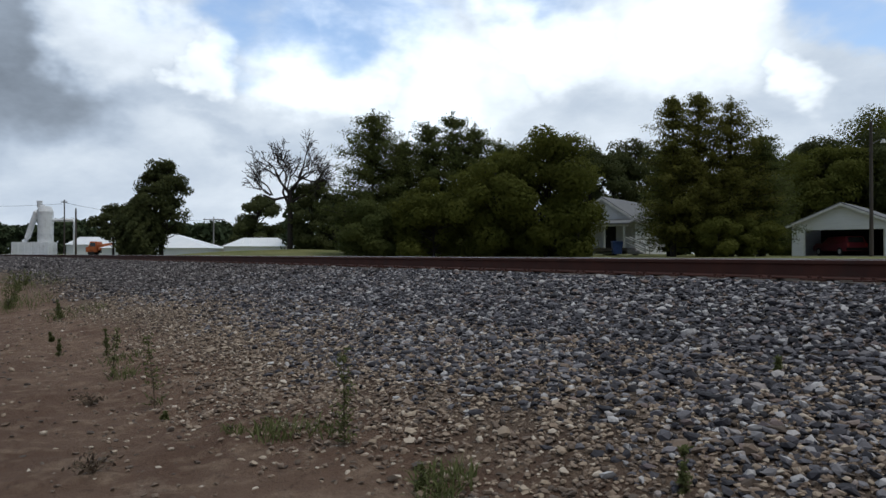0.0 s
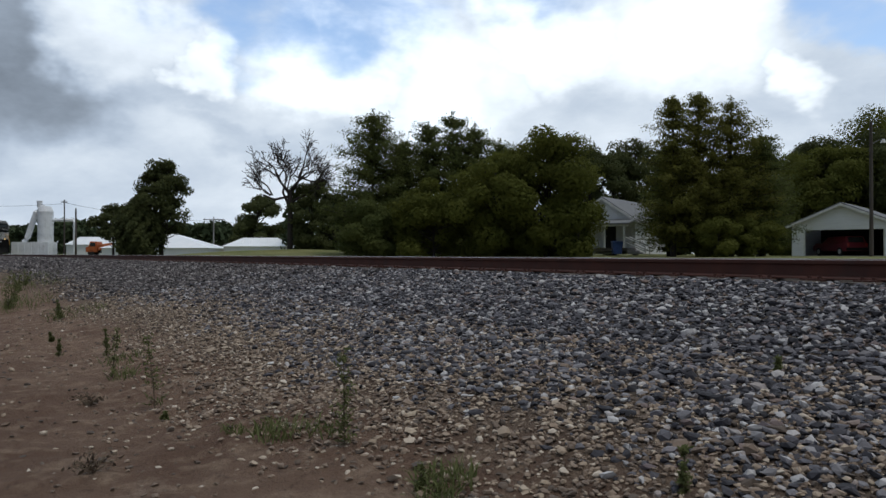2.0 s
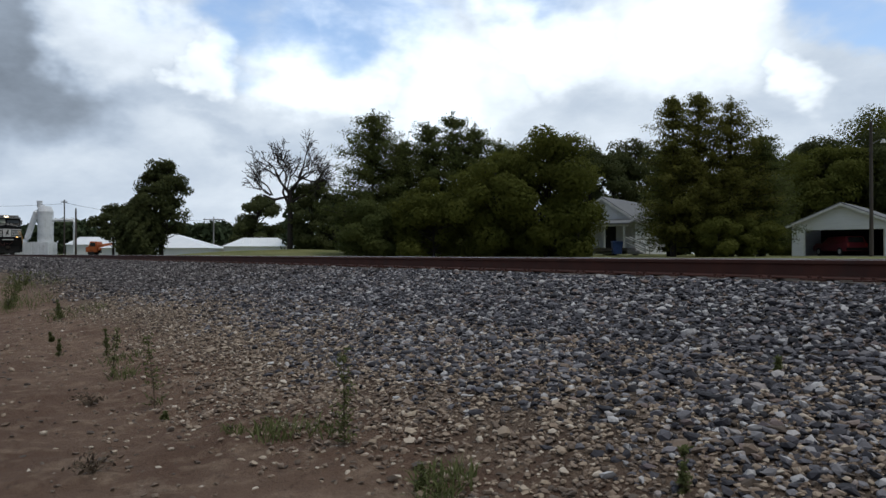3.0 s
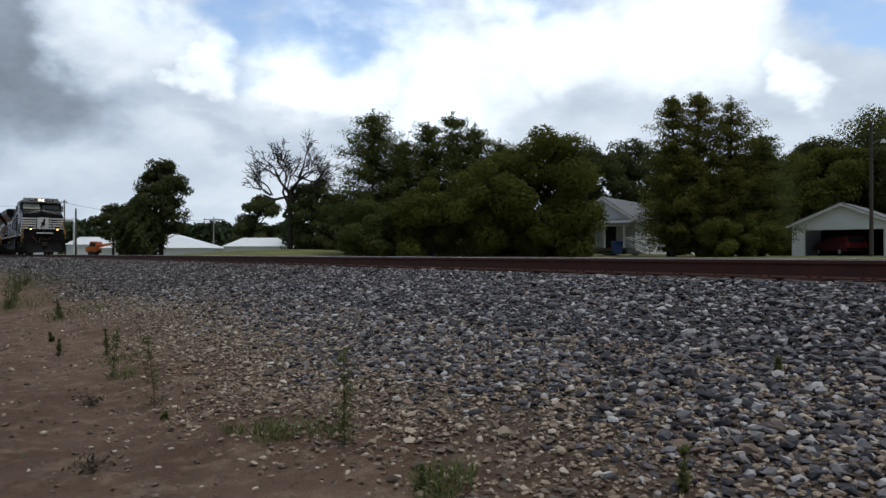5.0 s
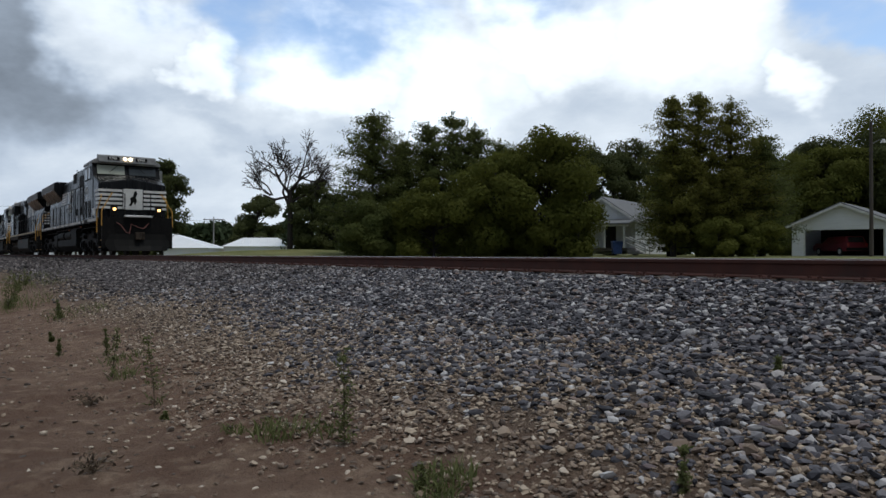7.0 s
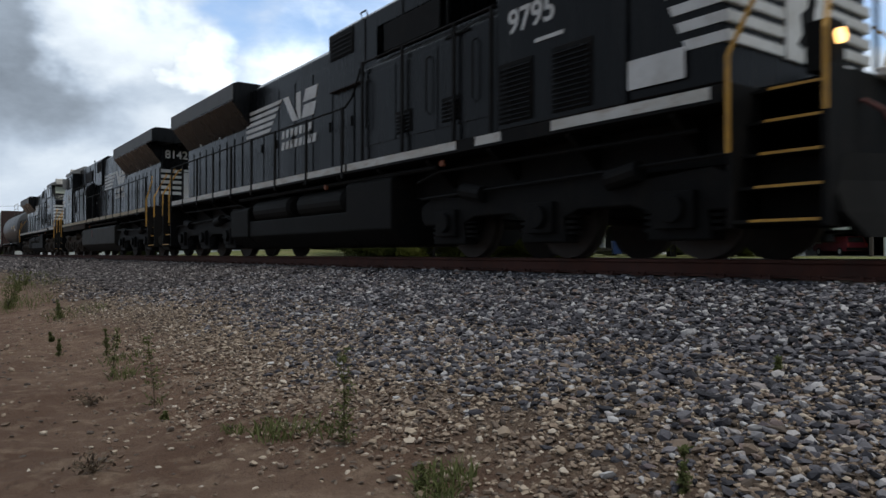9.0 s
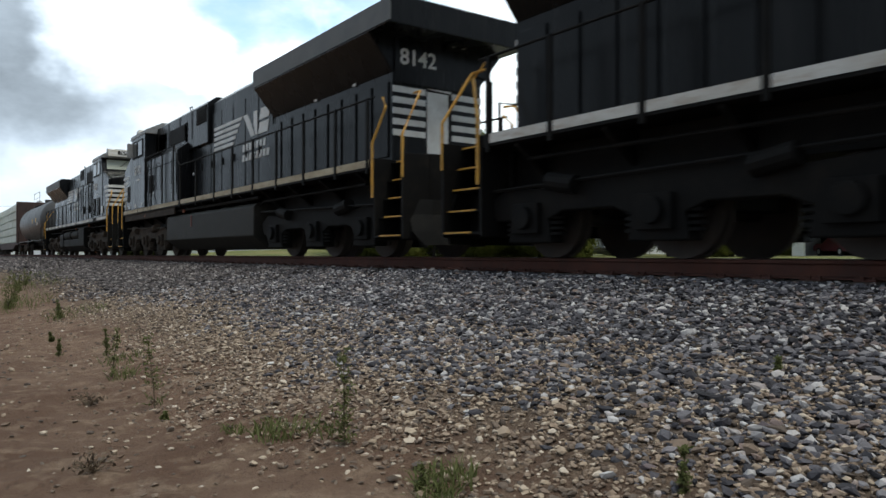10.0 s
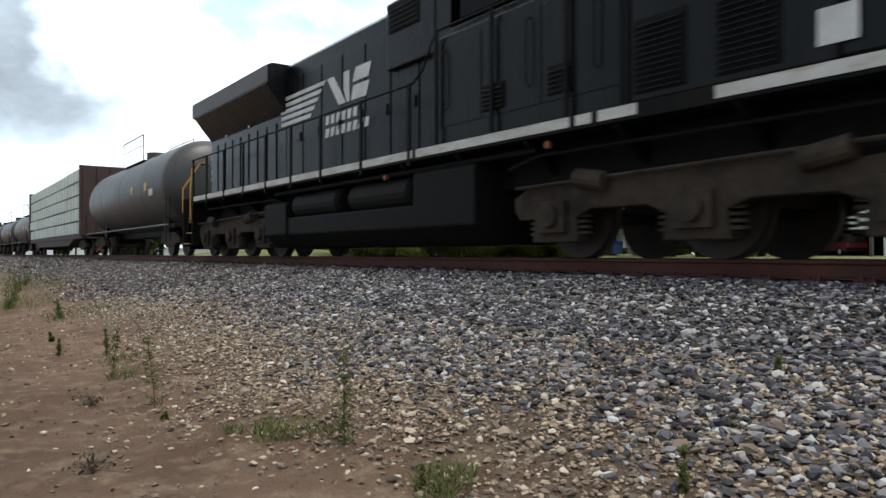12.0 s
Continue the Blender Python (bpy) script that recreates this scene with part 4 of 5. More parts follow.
def tank_car(length, body, radius, mid_z, label):
    top = tagged(new("tank_car"), label, "tank car", "train")
    h = body / 2
    bm = bmesh.new()
    ring = [(-h, 0.05), (-h + 0.05, 0.45), (-h + 0.2, 0.8), (-h + 0.5, 0.97), (-h + 0.8, 1.0)]
    prof = ring + [(-x, r) for x, r in ring[::-1]]
    loops = [[bm.verts.new((x, radius * r * math.cos(a * math.pi / 18), mid_z + radius * r * math.sin(a * math.pi / 18))) for a in range(36)] for x, r in prof]
    for a, b in zip(loops, loops[1:]):
        for j in range(36):
            bm.faces.new((a[j], a[(j + 1) % 36], b[(j + 1) % 36], b[j]))
    bm.faces.new(loops[0])
    bm.faces.new(loops[-1])
    shell = part("tank_shell", bm, M_CAR, top, smooth=True)
    for x in (-h * 0.5, 0.0, h * 0.5):
        part("weld_band", tube(bmesh.new(), [(x - 0.03, 0, mid_z), (x + 0.03, 0, mid_z)], radius + 0.006, 36), M_CAR, shell)
    bm = bmesh.new()
    box(bm, -length / 2 + 0.5, length / 2 - 0.5, -0.35, 0.35, 0.72, 1.05)
    for e in (-1, 1):
        box(bm, min(e * (h - 0.6), e * (length / 2 - 0.45)), max(e * (h - 0.6), e * (length / 2 - 0.45)), -1.45, 1.45, 0.90, 1.02)
        box(bm, e * (h - 2.0) - 0.3, e * (h - 2.0) + 0.3, -1.0, 1.0, 0.8, mid_z - radius * 0.6)
        tube(bm, [(e * (length / 2 - 0.5), 0, 0.85), (e * length / 2, 0, 0.85)], 0.14, 8)
    part("underframe", bm, M_GRIME, top, bevel=0.01)
    for s in (-1, 1):
        part("side_rail", tube(bmesh.new(), [(-h, s * 1.48, 1.0), (h, s * 1.48, 1.0)], 0.035, 6), M_EDGE, top, "thin pale side rail")
        for e in (-1, 1):
            bm = bmesh.new()
            for z in (0.5, 0.85):
                tube(bm, [(e * (h - 0.1), s * 1.5, z), (e * (h + 0.35), s * 1.5, z)], 0.015, 6)
            for dx in (-0.1, 0.35):
                tube(bm, [(e * (h + dx), s * 1.5, 0.45), (e * (h + dx), s * 1.5, 1.9)], 0.015, 6)
            part("ladder", bm, M_GRIME, top)
    bm = bmesh.new()
    box(bm, -1.7, 1.7, -0.95, 0.95, mid_z + radius * 0.82, mid_z + radius * 0.82 + 0.05)
    part("platform", bm, M_GRIME, top)
    part("dome", tube(bmesh.new(), [(0, 0, mid_z + radius - 0.05), (0, 0, mid_z + radius + 0.28)], 0.42, 20), M_CAR, top, "dome with valve housing")
    zt = mid_z + radius
    for s in (-1, 1):
        bm = bmesh.new()
        tube(bm, [(-1.7, s * 0.95, zt - 0.25), (-1.7, s * 0.95, zt + 0.75), (1.7, s * 0.95, zt + 0.75), (1.7, s * 0.95, zt - 0.25)], 0.02, 6)
        tube(bm, [(-1.7, s * 0.95, zt + 0.35), (1.7, s * 0.95, zt + 0.35)], 0.014, 6)
        part("guard_rail", bm, M_EDGE, top)
    for x in (2.2, 4.2):
        part("placard", box(bmesh.new(), x, x + 0.27, -radius - 0.02, -radius + 0.01, mid_z - 0.14, mid_z + 0.14), M_PLACARD, top, "small orange placard")
    part("stencil", box(bmesh.new(), 4.8, 5.3, -radius - 0.012, -radius * 0.985, mid_z - 0.35, mid_z - 0.12), M_SILL, top)
    car_trucks(top, length / 2 - 2.3)
    return top


def lumber_car(length):
    top = tagged(new("lumber_flatcar"), "bulkhead flatcar stacked with pale green wrapped lumber", "flatcar", "train")
    h = length / 2
    bm = bmesh.new()
    box(bm, -h + 0.7, h - 0.7, -1.4, 1.4, 0.85, 1.08)
    box(bm, -h + 0.4, h - 0.4, -0.4, 0.4, 0.6, 0.95)
    prism(bm, [(-h + 3.5, 0.85), (-h + 5.2, 0.5), (h - 5.2, 0.5), (h - 3.5, 0.85)], "y", -1.35, 1.35)
    for e in (-1, 1):
        tube(bm, [(e * (h - 0.5), 0, 0.85), (e * h, 0, 0.85)], 0.14, 8)
    part("deck", bm, M_BROWN, top, bevel=0.01)
    for e in (-1, 1):
        bm = bmesh.new()
        box(bm, min(e * (h - 1.0), e * (h - 0.72)), max(e * (h - 1.0), e * (h - 0.72)), -1.5, 1.5, 1.0, 4.55)
        bh = part("bulkhead", bm, M_BROWN, top, "oxide brown end bulkhead", bevel=0.02)
        for y in (-1.3, -0.65, 0, 0.65, 1.3):
            part("rib", box(bmesh.new(), min(e * (h - 0.74), e * (h - 0.60)), max(e * (h - 0.74), e * (h - 0.60)), y - 0.06, y + 0.06, 1.0, 4.5), M_BROWN, bh)
    part("centre_beam", box(bmesh.new(), -h + 1.0, h - 1.0, -0.05, 0.05, 1.08, 4.5), M_BROWN, top)
    r = random.Random(8)
    n = 5
    ln = (2 * h - 2.1) / n
    for s in (-1, 1):
        for k in range(n):
            for row in range(5):
                z = 1.10 + row * 0.675
                a = -h + 1.05 + k * ln
                bm = bmesh.new()
                box(bm, a + r.uniform(0.01, 0.06), a + ln - r.uniform(0.01, 0.06), min(s * 0.1, s * (1.43 + r.uniform(-0.03, 0.03))), max(s * 0.1, s * (1.43 + r.uniform(-0.03, 0.03))), z, z + 0.60)
                bd = part("lumber_pack", bm, M_WRAP, top, "wrapped lumber bundle", bevel=0.03)
                for q in range(4):
                    x = a + ln * (q + 0.5) / 4
                    part("strap", box(bmesh.new(), x - 0.04, x + 0.04, s * 1.465 - 0.006, s * 1.465 + 0.006, z, z + 0.60), M_SILL, bd)
    car_trucks(top, h - 2.4)
    return top


loco_1 = locomotive(1, 1, "black diesel locomotive with white nose stripes, ditch lights lit")
loco_2 = locomotive(2, -1, "black diesel locomotive running long hood first, dusty tank")
loco_3 = locomotive(3, 1, "weathered black diesel locomotive with faded white stripes")
tanker = tank_car(16.6, 14.3, 1.5, 2.42, "long dark grey tank car with streaked shell")
lumber = lumber_car(23.4)
tanker_b = tank_car(14.4, 12.4, 1.32, 2.15, "short black tank car with domed top")
tanker_c = tank_car(14.4, 12.4, 1.32, 2.15, "short black tank car with domed top")
tanker_d = tank_car(14.4, 12.4, 1.32, 2.15, "short black tank car with domed top")
TRAIN = [(loco_1, 13.65, 0), (loco_2, 35.95, 180), (loco_3, 58.25, 0), (tanker, 77.75, 0), (lumber, 97.75, 0), (tanker_b, 116.65, 0), (tanker_c, 131.05, 0), (tanker_d, 145.45, 0)]


def gone(t):
    """How far the train has run since nine seconds."""
    u = t - 9.0
    return 15.58 * u - 0.0082 * u * u + 0.0070 * u ** 3


def motions():
    for thing, back, turn in TRAIN:
        walk(thing, [(k * 0.5, pose(gone(k * 0.5) - back, MID, 0, 0, 0, turn)) for k in range(25)])
    for w, x, radius, facing in WHEELS:
        walk(w, [(k / 30, pose(x, 0, radius) @ Matrix.Rotation(facing * gone(k / 30) / radius, 4, "Y")) for k in range(361)])


# ---- plants ----
M_BARK = material("bark", (0.020, 0.016, 0.013), (0.038, 0.030, 0.025), rough=0.95, scale=3, fine=30, bump=0.6, stretch=(3, 3, 0.6))
M_LEAF = material("broad_leaf", (0.094, 0.106, 0.022), (0.138, 0.144, 0.034), thin=0.5, rough=0.75, scale=0.5, bump=0, island=0.18, spec=0.08)
M_NEEDLE = material("pine_needles", (0.078, 0.098, 0.031), (0.118, 0.130, 0.040), thin=0.5, rough=0.75, scale=0.6, bump=0, island=0.18, spec=0.08)
M_PINE = material("yellowing_pine", (0.102, 0.106, 0.024), (0.148, 0.142, 0.034), thin=0.5, rough=0.75, scale=0.6, bump=0, island=0.18, spec=0.08)
M_CEDAR = material("dark_cedar", (0.056, 0.067, 0.027), (0.090, 0.100, 0.036), thin=0.35, rough=0.75, scale=0.7, bump=0, island=0.2, spec=0.08)
M_FAR = material("far_foliage", (0.040, 0.058, 0.030), (0.070, 0.090, 0.044), rough=0.8, scale=0.2, bump=0, island=0.5, spec=0.1)
M_WEED = material("weed_green", (0.095, 0.115, 0.038), (0.160, 0.165, 0.066), thin=0.35, rough=0.7, scale=8, bump=0, island=0.6, spec=0.2)
M_WITHERED = material("withered_leaf", (0.075, 0.052, 0.036), (0.12, 0.085, 0.055), rough=0.85, scale=8, bump=0, island=0.5)
M_DRY = material("dry_stem", (0.10, 0.075, 0.045), (0.16, 0.12, 0.075), rough=0.85, scale=8, bump=0)


def leaf_quads(points, size, rng, out=None, loose=0.45, slim=0.5):
    """Small leaves at the points, their faces turned roughly outwards: corner places and faces."""
    n = len(points)
    face = rng.normal(size=(n, 3))
    if out is not None:
        face = face * loose + out
    face /= np.linalg.norm(face, axis=1, keepdims=True)
    u = np.cross(face, rng.normal(size=(n, 3)))
    u /= np.linalg.norm(u, axis=1, keepdims=True)
    w = np.cross(face, u)
    s = size * rng.uniform(0.6, 1.4, (n, 1))
    q = np.stack([points - u * s, points + w * s * slim, points + u * s, points - w * s * slim], 1)
    return q.reshape(-1, 3), np.arange(n * 4).reshape(n, 4)


def limb(bm, a, b, r0, r1, rng, bend=0.08):
    a, b = Vector(a), Vector(b)
    k = (b - a).length * bend
    mid = [a.lerp(b, t) + Vector(rng.normal(size=3)) * k * math.sin(math.pi * t) for t in (0.33, 0.66)]
    tube(bm, [a, *mid, b], r0, 7, r1)


def leafy_tree(at, height, spread, low, n, leaf, mat, seed, label, clumps=34, name="tree"):
    """Trunk, limbs to each clump, and a crown of leaves gathered in many uneven clumps."""
    rng = np.random.default_rng(seed)
    x, y = at
    base = Vector((x, y, float(ground_height(np.array(x), np.array(y))) - 0.05))
    top = tagged(new(name), label, "tree")
    top.location = base
    bm = bmesh.new()
    fork = height * max(0.18, low + 0.1)
    tube(bm, [(0, 0, 0), (0.05, 0.02, fork * 0.6), (0, 0, fork), (0.1, 0, height * 0.7)], height * 0.026, 9, height * 0.008)
    pts, outs = [], []
    for i in range(clumps):
        t = rng.uniform(low, 0.97)
        reach = spread * (0.35 + 0.75 * math.sin(math.pi * min(1, (t - low) / (1 - low) * 0.82 + 0.12))) * rng.uniform(0.35, 1.0)
        a = rng.uniform(0, 2 * math.pi)
        c = np.array([reach * math.cos(a), reach * math.sin(a), t * height])
        limb(bm, (0, 0, max(0.12, t - 0.22) * height), c, height * 0.008, height * 0.003, rng)
        k = int(1.5 * n / clumps * rng.uniform(0.6, 1.4))
        r = spread * rng.uniform(0.26, 0.42)
        d = rng.normal(size=(k, 3))
        d /= np.linalg.norm(d, axis=1, keepdims=True)
        pts.append(c + d * r * rng.uniform(0.45, 1.0, (k, 1)) ** 0.7 * np.array([1, 1, 0.72]) + rng.normal(size=(k, 3)) * 0.06)
        outs.append(d + np.array([0.5 * math.cos(a), 0.5 * math.sin(a), 0.3]))
    part("trunk", bm, M_BARK, top)
    v, f = leaf_quads(np.concatenate(pts), leaf, rng, np.concatenate(outs))
    v[:, 2] = np.maximum(v[:, 2], 0.05)
    tagged(raw("crown", v, f, mat, top), kind="stuff")
    return top


def pine_tree(at, height, spread, low, seed, label, mat=None, leaf=0.10, dense=1.0, full=0.47):
    """A white pine: straight trunk, uneven whorls of rising boughs, each clothed in needle tufts."""
    rng = np.random.default_rng(seed)
    x, y = at
    top = tagged(new("pine_tree"), label, "tree")
    top.location = (x, y, float(ground_height(np.array(x), np.array(y))) - 0.05)
    bm = bmesh.new()
    tube(bm, [(0, 0, 0), (0, 0, height * 0.5), (0.04, 0, height * 0.98)], height * 0.02, 8, 0.02)
    pts, outs = [], []
    z = height * low
    while z < height * 0.985:
        t = (z / height - low) / (1 - low)
        reach = spread * 1.4 * (1.0 - t) ** full * (0.8 + 0.2 * min(1, t * 5)) * rng.uniform(0.82, 1.1) + 0.18
        core = np.clip(rng.normal(size=(int(130 * dense * (1 - t)) + 6, 3)), -1.5, 1.5) * np.array([0.30 * reach, 0.30 * reach, height * 0.03])
        pts.append(core + np.array([0, 0, z]))
        outs.append(core * np.array([1, 1, 0]) / max(reach * 0.4, 0.2) + np.array([0, 0, 0.5]))
        for a in np.arange(rng.uniform(0, 1), 6.28 + 0.5, rng.uniform(0.75, 1.15)):
            ln = reach * rng.uniform(0.58, 1.12)
            z_b = z + height * rng.uniform(-0.035, 0.035)
            tip = np.array([ln * math.cos(a), ln * math.sin(a), z_b + ln * rng.uniform(-0.05, 0.42)])
            root = np.array([0, 0, z_b])
            tube(bm, [root, root * 0.5 + tip * 0.5 + (0, 0, -0.05), tip], 0.035, 4, 0.01)
            for q in np.linspace(0.25, 1.0, max(3, int(ln / 0.36))):
                k = int(rng.uniform(28, 46) * dense)
                c = root + (tip - root) * q
                off = np.clip(rng.normal(size=(k, 3)), -1.5, 1.5) * np.array([0.30, 0.30, 0.17]) * (0.7 + 0.12 * ln)
                pts.append(c + off)
                outs.append(off * 1.2 + np.array([0.75 * math.cos(a), 0.75 * math.sin(a), 0.75]))
        z += height * rng.uniform(0.034, 0.055)
    pts.append(np.array([0, 0, height]) + np.clip(rng.normal(size=(60, 3)), -1.4, 1.4) * (0.10, 0.10, 0.28))
    outs.append(np.tile([0.0, 0.0, 0.4], (60, 1)))
    part("trunk", bm, M_BARK, top)
    v, f = leaf_quads(np.concatenate(pts), leaf, rng, np.concatenate(outs), slim=0.36)
    v[:, 2] = np.maximum(v[:, 2], 0.05)
    tagged(raw("crown", v, f, mat or M_NEEDLE, top), kind="stuff")
    return top


def cedar_tree(at, height, spread, seed, label, low=0.03, n=10000, mat=None):
    """A dense dark egg of foliage with ragged edges, on a short trunk."""
    rng = np.random.default_rng(seed)
    x, y = at
    top = tagged(new("cedar_tree"), label, "tree")
    top.location = (x, y, float(ground_height(np.array(x), np.array(y))) - 0.05)
    part("trunk", tube(bmesh.new(), [(0, 0, 0), (0, 0, height * 0.9)], height * 0.03, 8, 0.03), M_BARK, top)
    t = rng.uniform(low, 1, n)
    a = rng.uniform(0, 2 * math.pi, n)
    lump = 1 + 0.16 * np.sin(a * 5 + t * 9) + 0.12 * np.sin(a * 11 - t * 23)
    r = spread * np.sin(np.pi * np.clip(t * 0.78 + 0.22, 0, 1)) ** 0.8 * lump * np.sqrt(rng.uniform(0.35, 1.05, n))
    v, f = leaf_quads(np.stack([r * np.cos(a), r * np.sin(a), t * height], -1), 0.20, rng, np.stack([np.cos(a), np.sin(a), 0 * a + 0.4], -1))
    v[:, 2] = np.maximum(v[:, 2], 0.05)
    tagged(raw("crown", v, f, mat or M_CEDAR, top), kind="stuff")
    return top


def bare_tree(at, height, seed, label):
    """A dead tree: forked trunk, crooked limbs and fine twigs, no leaves."""
    rng = np.random.default_rng(seed)
    x, y = at
    top = tagged(new("bare_tree"), label, "tree")
    top.location = (x, y, float(ground_height(np.array(x), np.array(y))) - 0.05)
    bm = bmesh.new()
    tube(bm, [(0, 0, 0), (0.05, 0, height * 0.25), (-0.1, 0, height * 0.45)], 0.26, 9, 0.19)

    def grow(p, d, ln, r, level):
        q = p + d * ln
        m = p + d * ln * 0.5 + Vector(rng.normal(size=3)) * ln * 0.09
        tube(bm, [p, m, q], max(r, 0.019), 6 if level < 2 else 4, max(r * 0.6, 0.014))
        if level >= 5:
            return
        for _ in range(4 if level in (2, 3) else 3):
            nd = (d + Vector(rng.normal(size=3)) * 0.55 + Vector((0, 0, 0.10))).normalized()
            grow(p.lerp(q, rng.uniform(0.55, 1.0)), nd, ln * rng.uniform(0.55, 0.8), r * 0.55, level + 1)

    for s, up in ((-0.55, 0.9), (-0.1, 1.0), (0.45, 0.9), (0.9, 0.55), (-1.0, 0.05), (0.75, 0.8)):
        d = (RIGHT * s + AHEAD * rng.uniform(-0.3, 0.3) + Vector((0, 0, up))).normalized()
        grow(Vector((-0.1, 0, height * rng.uniform(0.28, 0.45))), d, height * 0.20, 0.13, 1)
    part("trunk", bm, M_BARK, top, "bare crooked limbs and twigs")
    return top


def woods(name, deep, a0, a1, hi, lo, n, seed, label, mat=None):
    """A far belt of trees seen as one mass with an uneven crest."""
    rng = np.random.default_rng(seed)
    s = rng.uniform(a0, a1, n)
    crest = lo + (hi - lo) * (0.5 + 0.28 * np.sin(s * 0.31 + seed) + 0.16 * np.sin(s * 0.83 + 2 * seed) + 0.1 * np.sin(s * 2.1))
    z = crest * rng.uniform(0.0, 1.0, n) ** 0.75
    d = deep + rng.uniform(-4, 6, n)
    p = AHEAD.x * d + RIGHT.x * s, AHEAD.y * d + RIGHT.y * s
    v, f = leaf_quads(np.stack([*p, z], -1), 0.45 * deep / 100, rng)
    v[:, 2] = np.maximum(v[:, 2], 0.0)
    return tagged(raw(name, v, f, mat or M_FAR), label, "woods", kind="stuff")


pine_tree(plot(-4.9, 50), 9.9, 2.75, 0.05, 11, "tall dark green pine with layered boughs", dense=1.0)
pine_tree(plot(-3.0, 52), 8.0, 2.2, 0.05, 16, "dark pine filling the gap between two taller ones", dense=0.8)
pine_tree(plot(-1.1, 51), 9.2, 2.3, 0.05, 12, "tall dark green pine beside a broken crest", dense=0.9)
pine_tree(plot(0.7, 51.5), 10.2, 2.3, 0.05, 14, "tall dark green pine with a broken crest", dense=0.9)
pine_tree(plot(2.3, 52), 9.5, 2.0, 0.05, 13, "dark pine rising behind a leafy tree", dense=0.9)
pine_tree(plot(4.3, 54), 8.6, 2.2, 0.05, 15, "dark pine filling the row behind a leafy tree", dense=0.8)
leafy_tree(plot(6.2, 43), 7.4, 3.0, 0.02, 34000, 0.10, M_LEAF, 21, "broad green tree leafed down to the ground", 84)
leafy_tree(plot(3.2, 44), 6.5, 2.7, 0.02, 20000, 0.10, M_LEAF, 22, "rounded green tree beside the pines", 56)
leafy_tree(plot(-0.6, 45), 4.8, 2.3, 0.02, 14000, 0.10, M_LEAF, 23, "low dark thicket under the pines", 40, "bush")
leafy_tree(plot(-4.4, 47), 3.4, 2.1, 0.02, 9000, 0.10, M_NEEDLE, 24, "low dark thicket under a pine", 30, "bush")
leafy_tree(plot(7.9, 42), 2.8, 1.1, 0.02, 6000, 0.085, M_LEAF, 25, "small yellow-green bush beside a leafy tree", 26, "bush")
pine_tree(plot(15.9, 49.5), 10.8, 1.9, 0.09, 31, "tall yellowish-green pine with a pointed top", M_PINE, dense=0.9)
pine_tree(plot(18.0, 50.5), 11.3, 2.5, 0.11, 32, "tallest yellowish-green pine of the group", M_PINE, dense=1.0)
pine_tree(plot(20.1, 50), 10.9, 2.5, 0.09, 33, "tall pine with a forked crest", M_PINE, dense=0.9)
pine_tree(plot(22.6, 51), 8.6, 1.9, 0.08, 34, "shorter pine at the edge of the group", dense=0.9)
pine_tree(plot(28.2, 63), 9.6, 2.3, 0.08, 38, "leaning dark pine between the group and a garage", dense=0.8)
pine_tree(plot(17.0, 54), 8.2, 1.6, 0.10, 35, "small pine beside the house", dense=0.9)
leafy_tree(plot(18.0, 47), 2.4, 1.6, 0.03, 5000, 0.09, M_LEAF, 36, "dark shrub under the pines", 24, "bush")
leafy_tree(plot(21.0, 48), 2.6, 1.6, 0.03, 6000, 0.09, M_LEAF, 37, "dark shrub under the pines", 24, "bush")
for i, (a, d, h, w) in enumerate(((36.5, 76, 10.6, 3.8), (40.8, 78, 12.4, 4.2), (47.0, 76, 15.2, 5.0), (51.5, 80, 17.0, 5.0), (33.0, 80, 10.8, 3.6), (43.5, 70, 12.0, 4.2), (38.5, 70, 10.5, 3.8))):
    leafy_tree(plot(a, d), h, w, 0.03, 22000, 0.145, M_CEDAR if i % 2 else M_LEAF, 40 + i, "tall dark tree of the wood behind the garage", 74)
for i, (a, d, h, w) in enumerate(((19.5, 82, 13.0, 3.6), (22.5, 84, 13.6, 3.8), (16.5, 80, 12.0, 3.4), (27.5, 84, 12.5, 4.0))):
    leafy_tree(plot(a, d), h, w, 0.06, 12000, 0.15, M_CEDAR, 50 + i, "dark tree behind the house", 44)
bare_tree(plot(-12.8, 60), 11.3, 61, "dead leafless tree with crooked limbs")
leafy_tree(plot(-11.2, 61), 6.0, 2.0, 0.03, 9000, 0.11, M_CEDAR, 62, "dark vine-grown thicket round a dead tree", 34, "bush")
leafy_tree(plot(-9.2, 60), 4.8, 1.8, 0.03, 7000, 0.11, M_CEDAR, 63, "dark thicket beside a dead tree", 28, "bush")
leafy_tree(plot(-32.6, 126), 10.2, 4.0, 0.04, 9000, 0.24, M_CEDAR, 64, "dark round-topped tree beyond the mound", 40)
leafy_tree(plot(-29.9, 76), 10.2, 2.7, 0.26, 10000, 0.15, M_CEDAR, 65, "tall ragged tree behind a cedar", 64)
cedar_tree(plot(-31.8, 75), 6.7, 2.4, 66, "dense dark rounded cedar")
cedar_tree(plot(-33.6, 77), 3.4, 1.1, 67, "dense dark cedar beside a taller one")
leafy_tree(plot(-39.6, 86), 6.4, 2.5, 0.34, 5500, 0.16, M_CEDAR, 68, "small spreading tree by the works yard", 30)
leafy_tree(plot(34.6, 52), 2.3, 1.2, 0.02, 4000, 0.08, M_LEAF, 69, "green bush at the corner of the garage", 20, "bush")
woods("far_woods", 160, -110, -48, 8.5, 5.0, 9000, 3, "distant belt of dark trees behind the works")
woods("far_woods", 150, -58, -28, 6.8, 4.5, 6000, 5, "distant belt of dark trees beyond the mound")
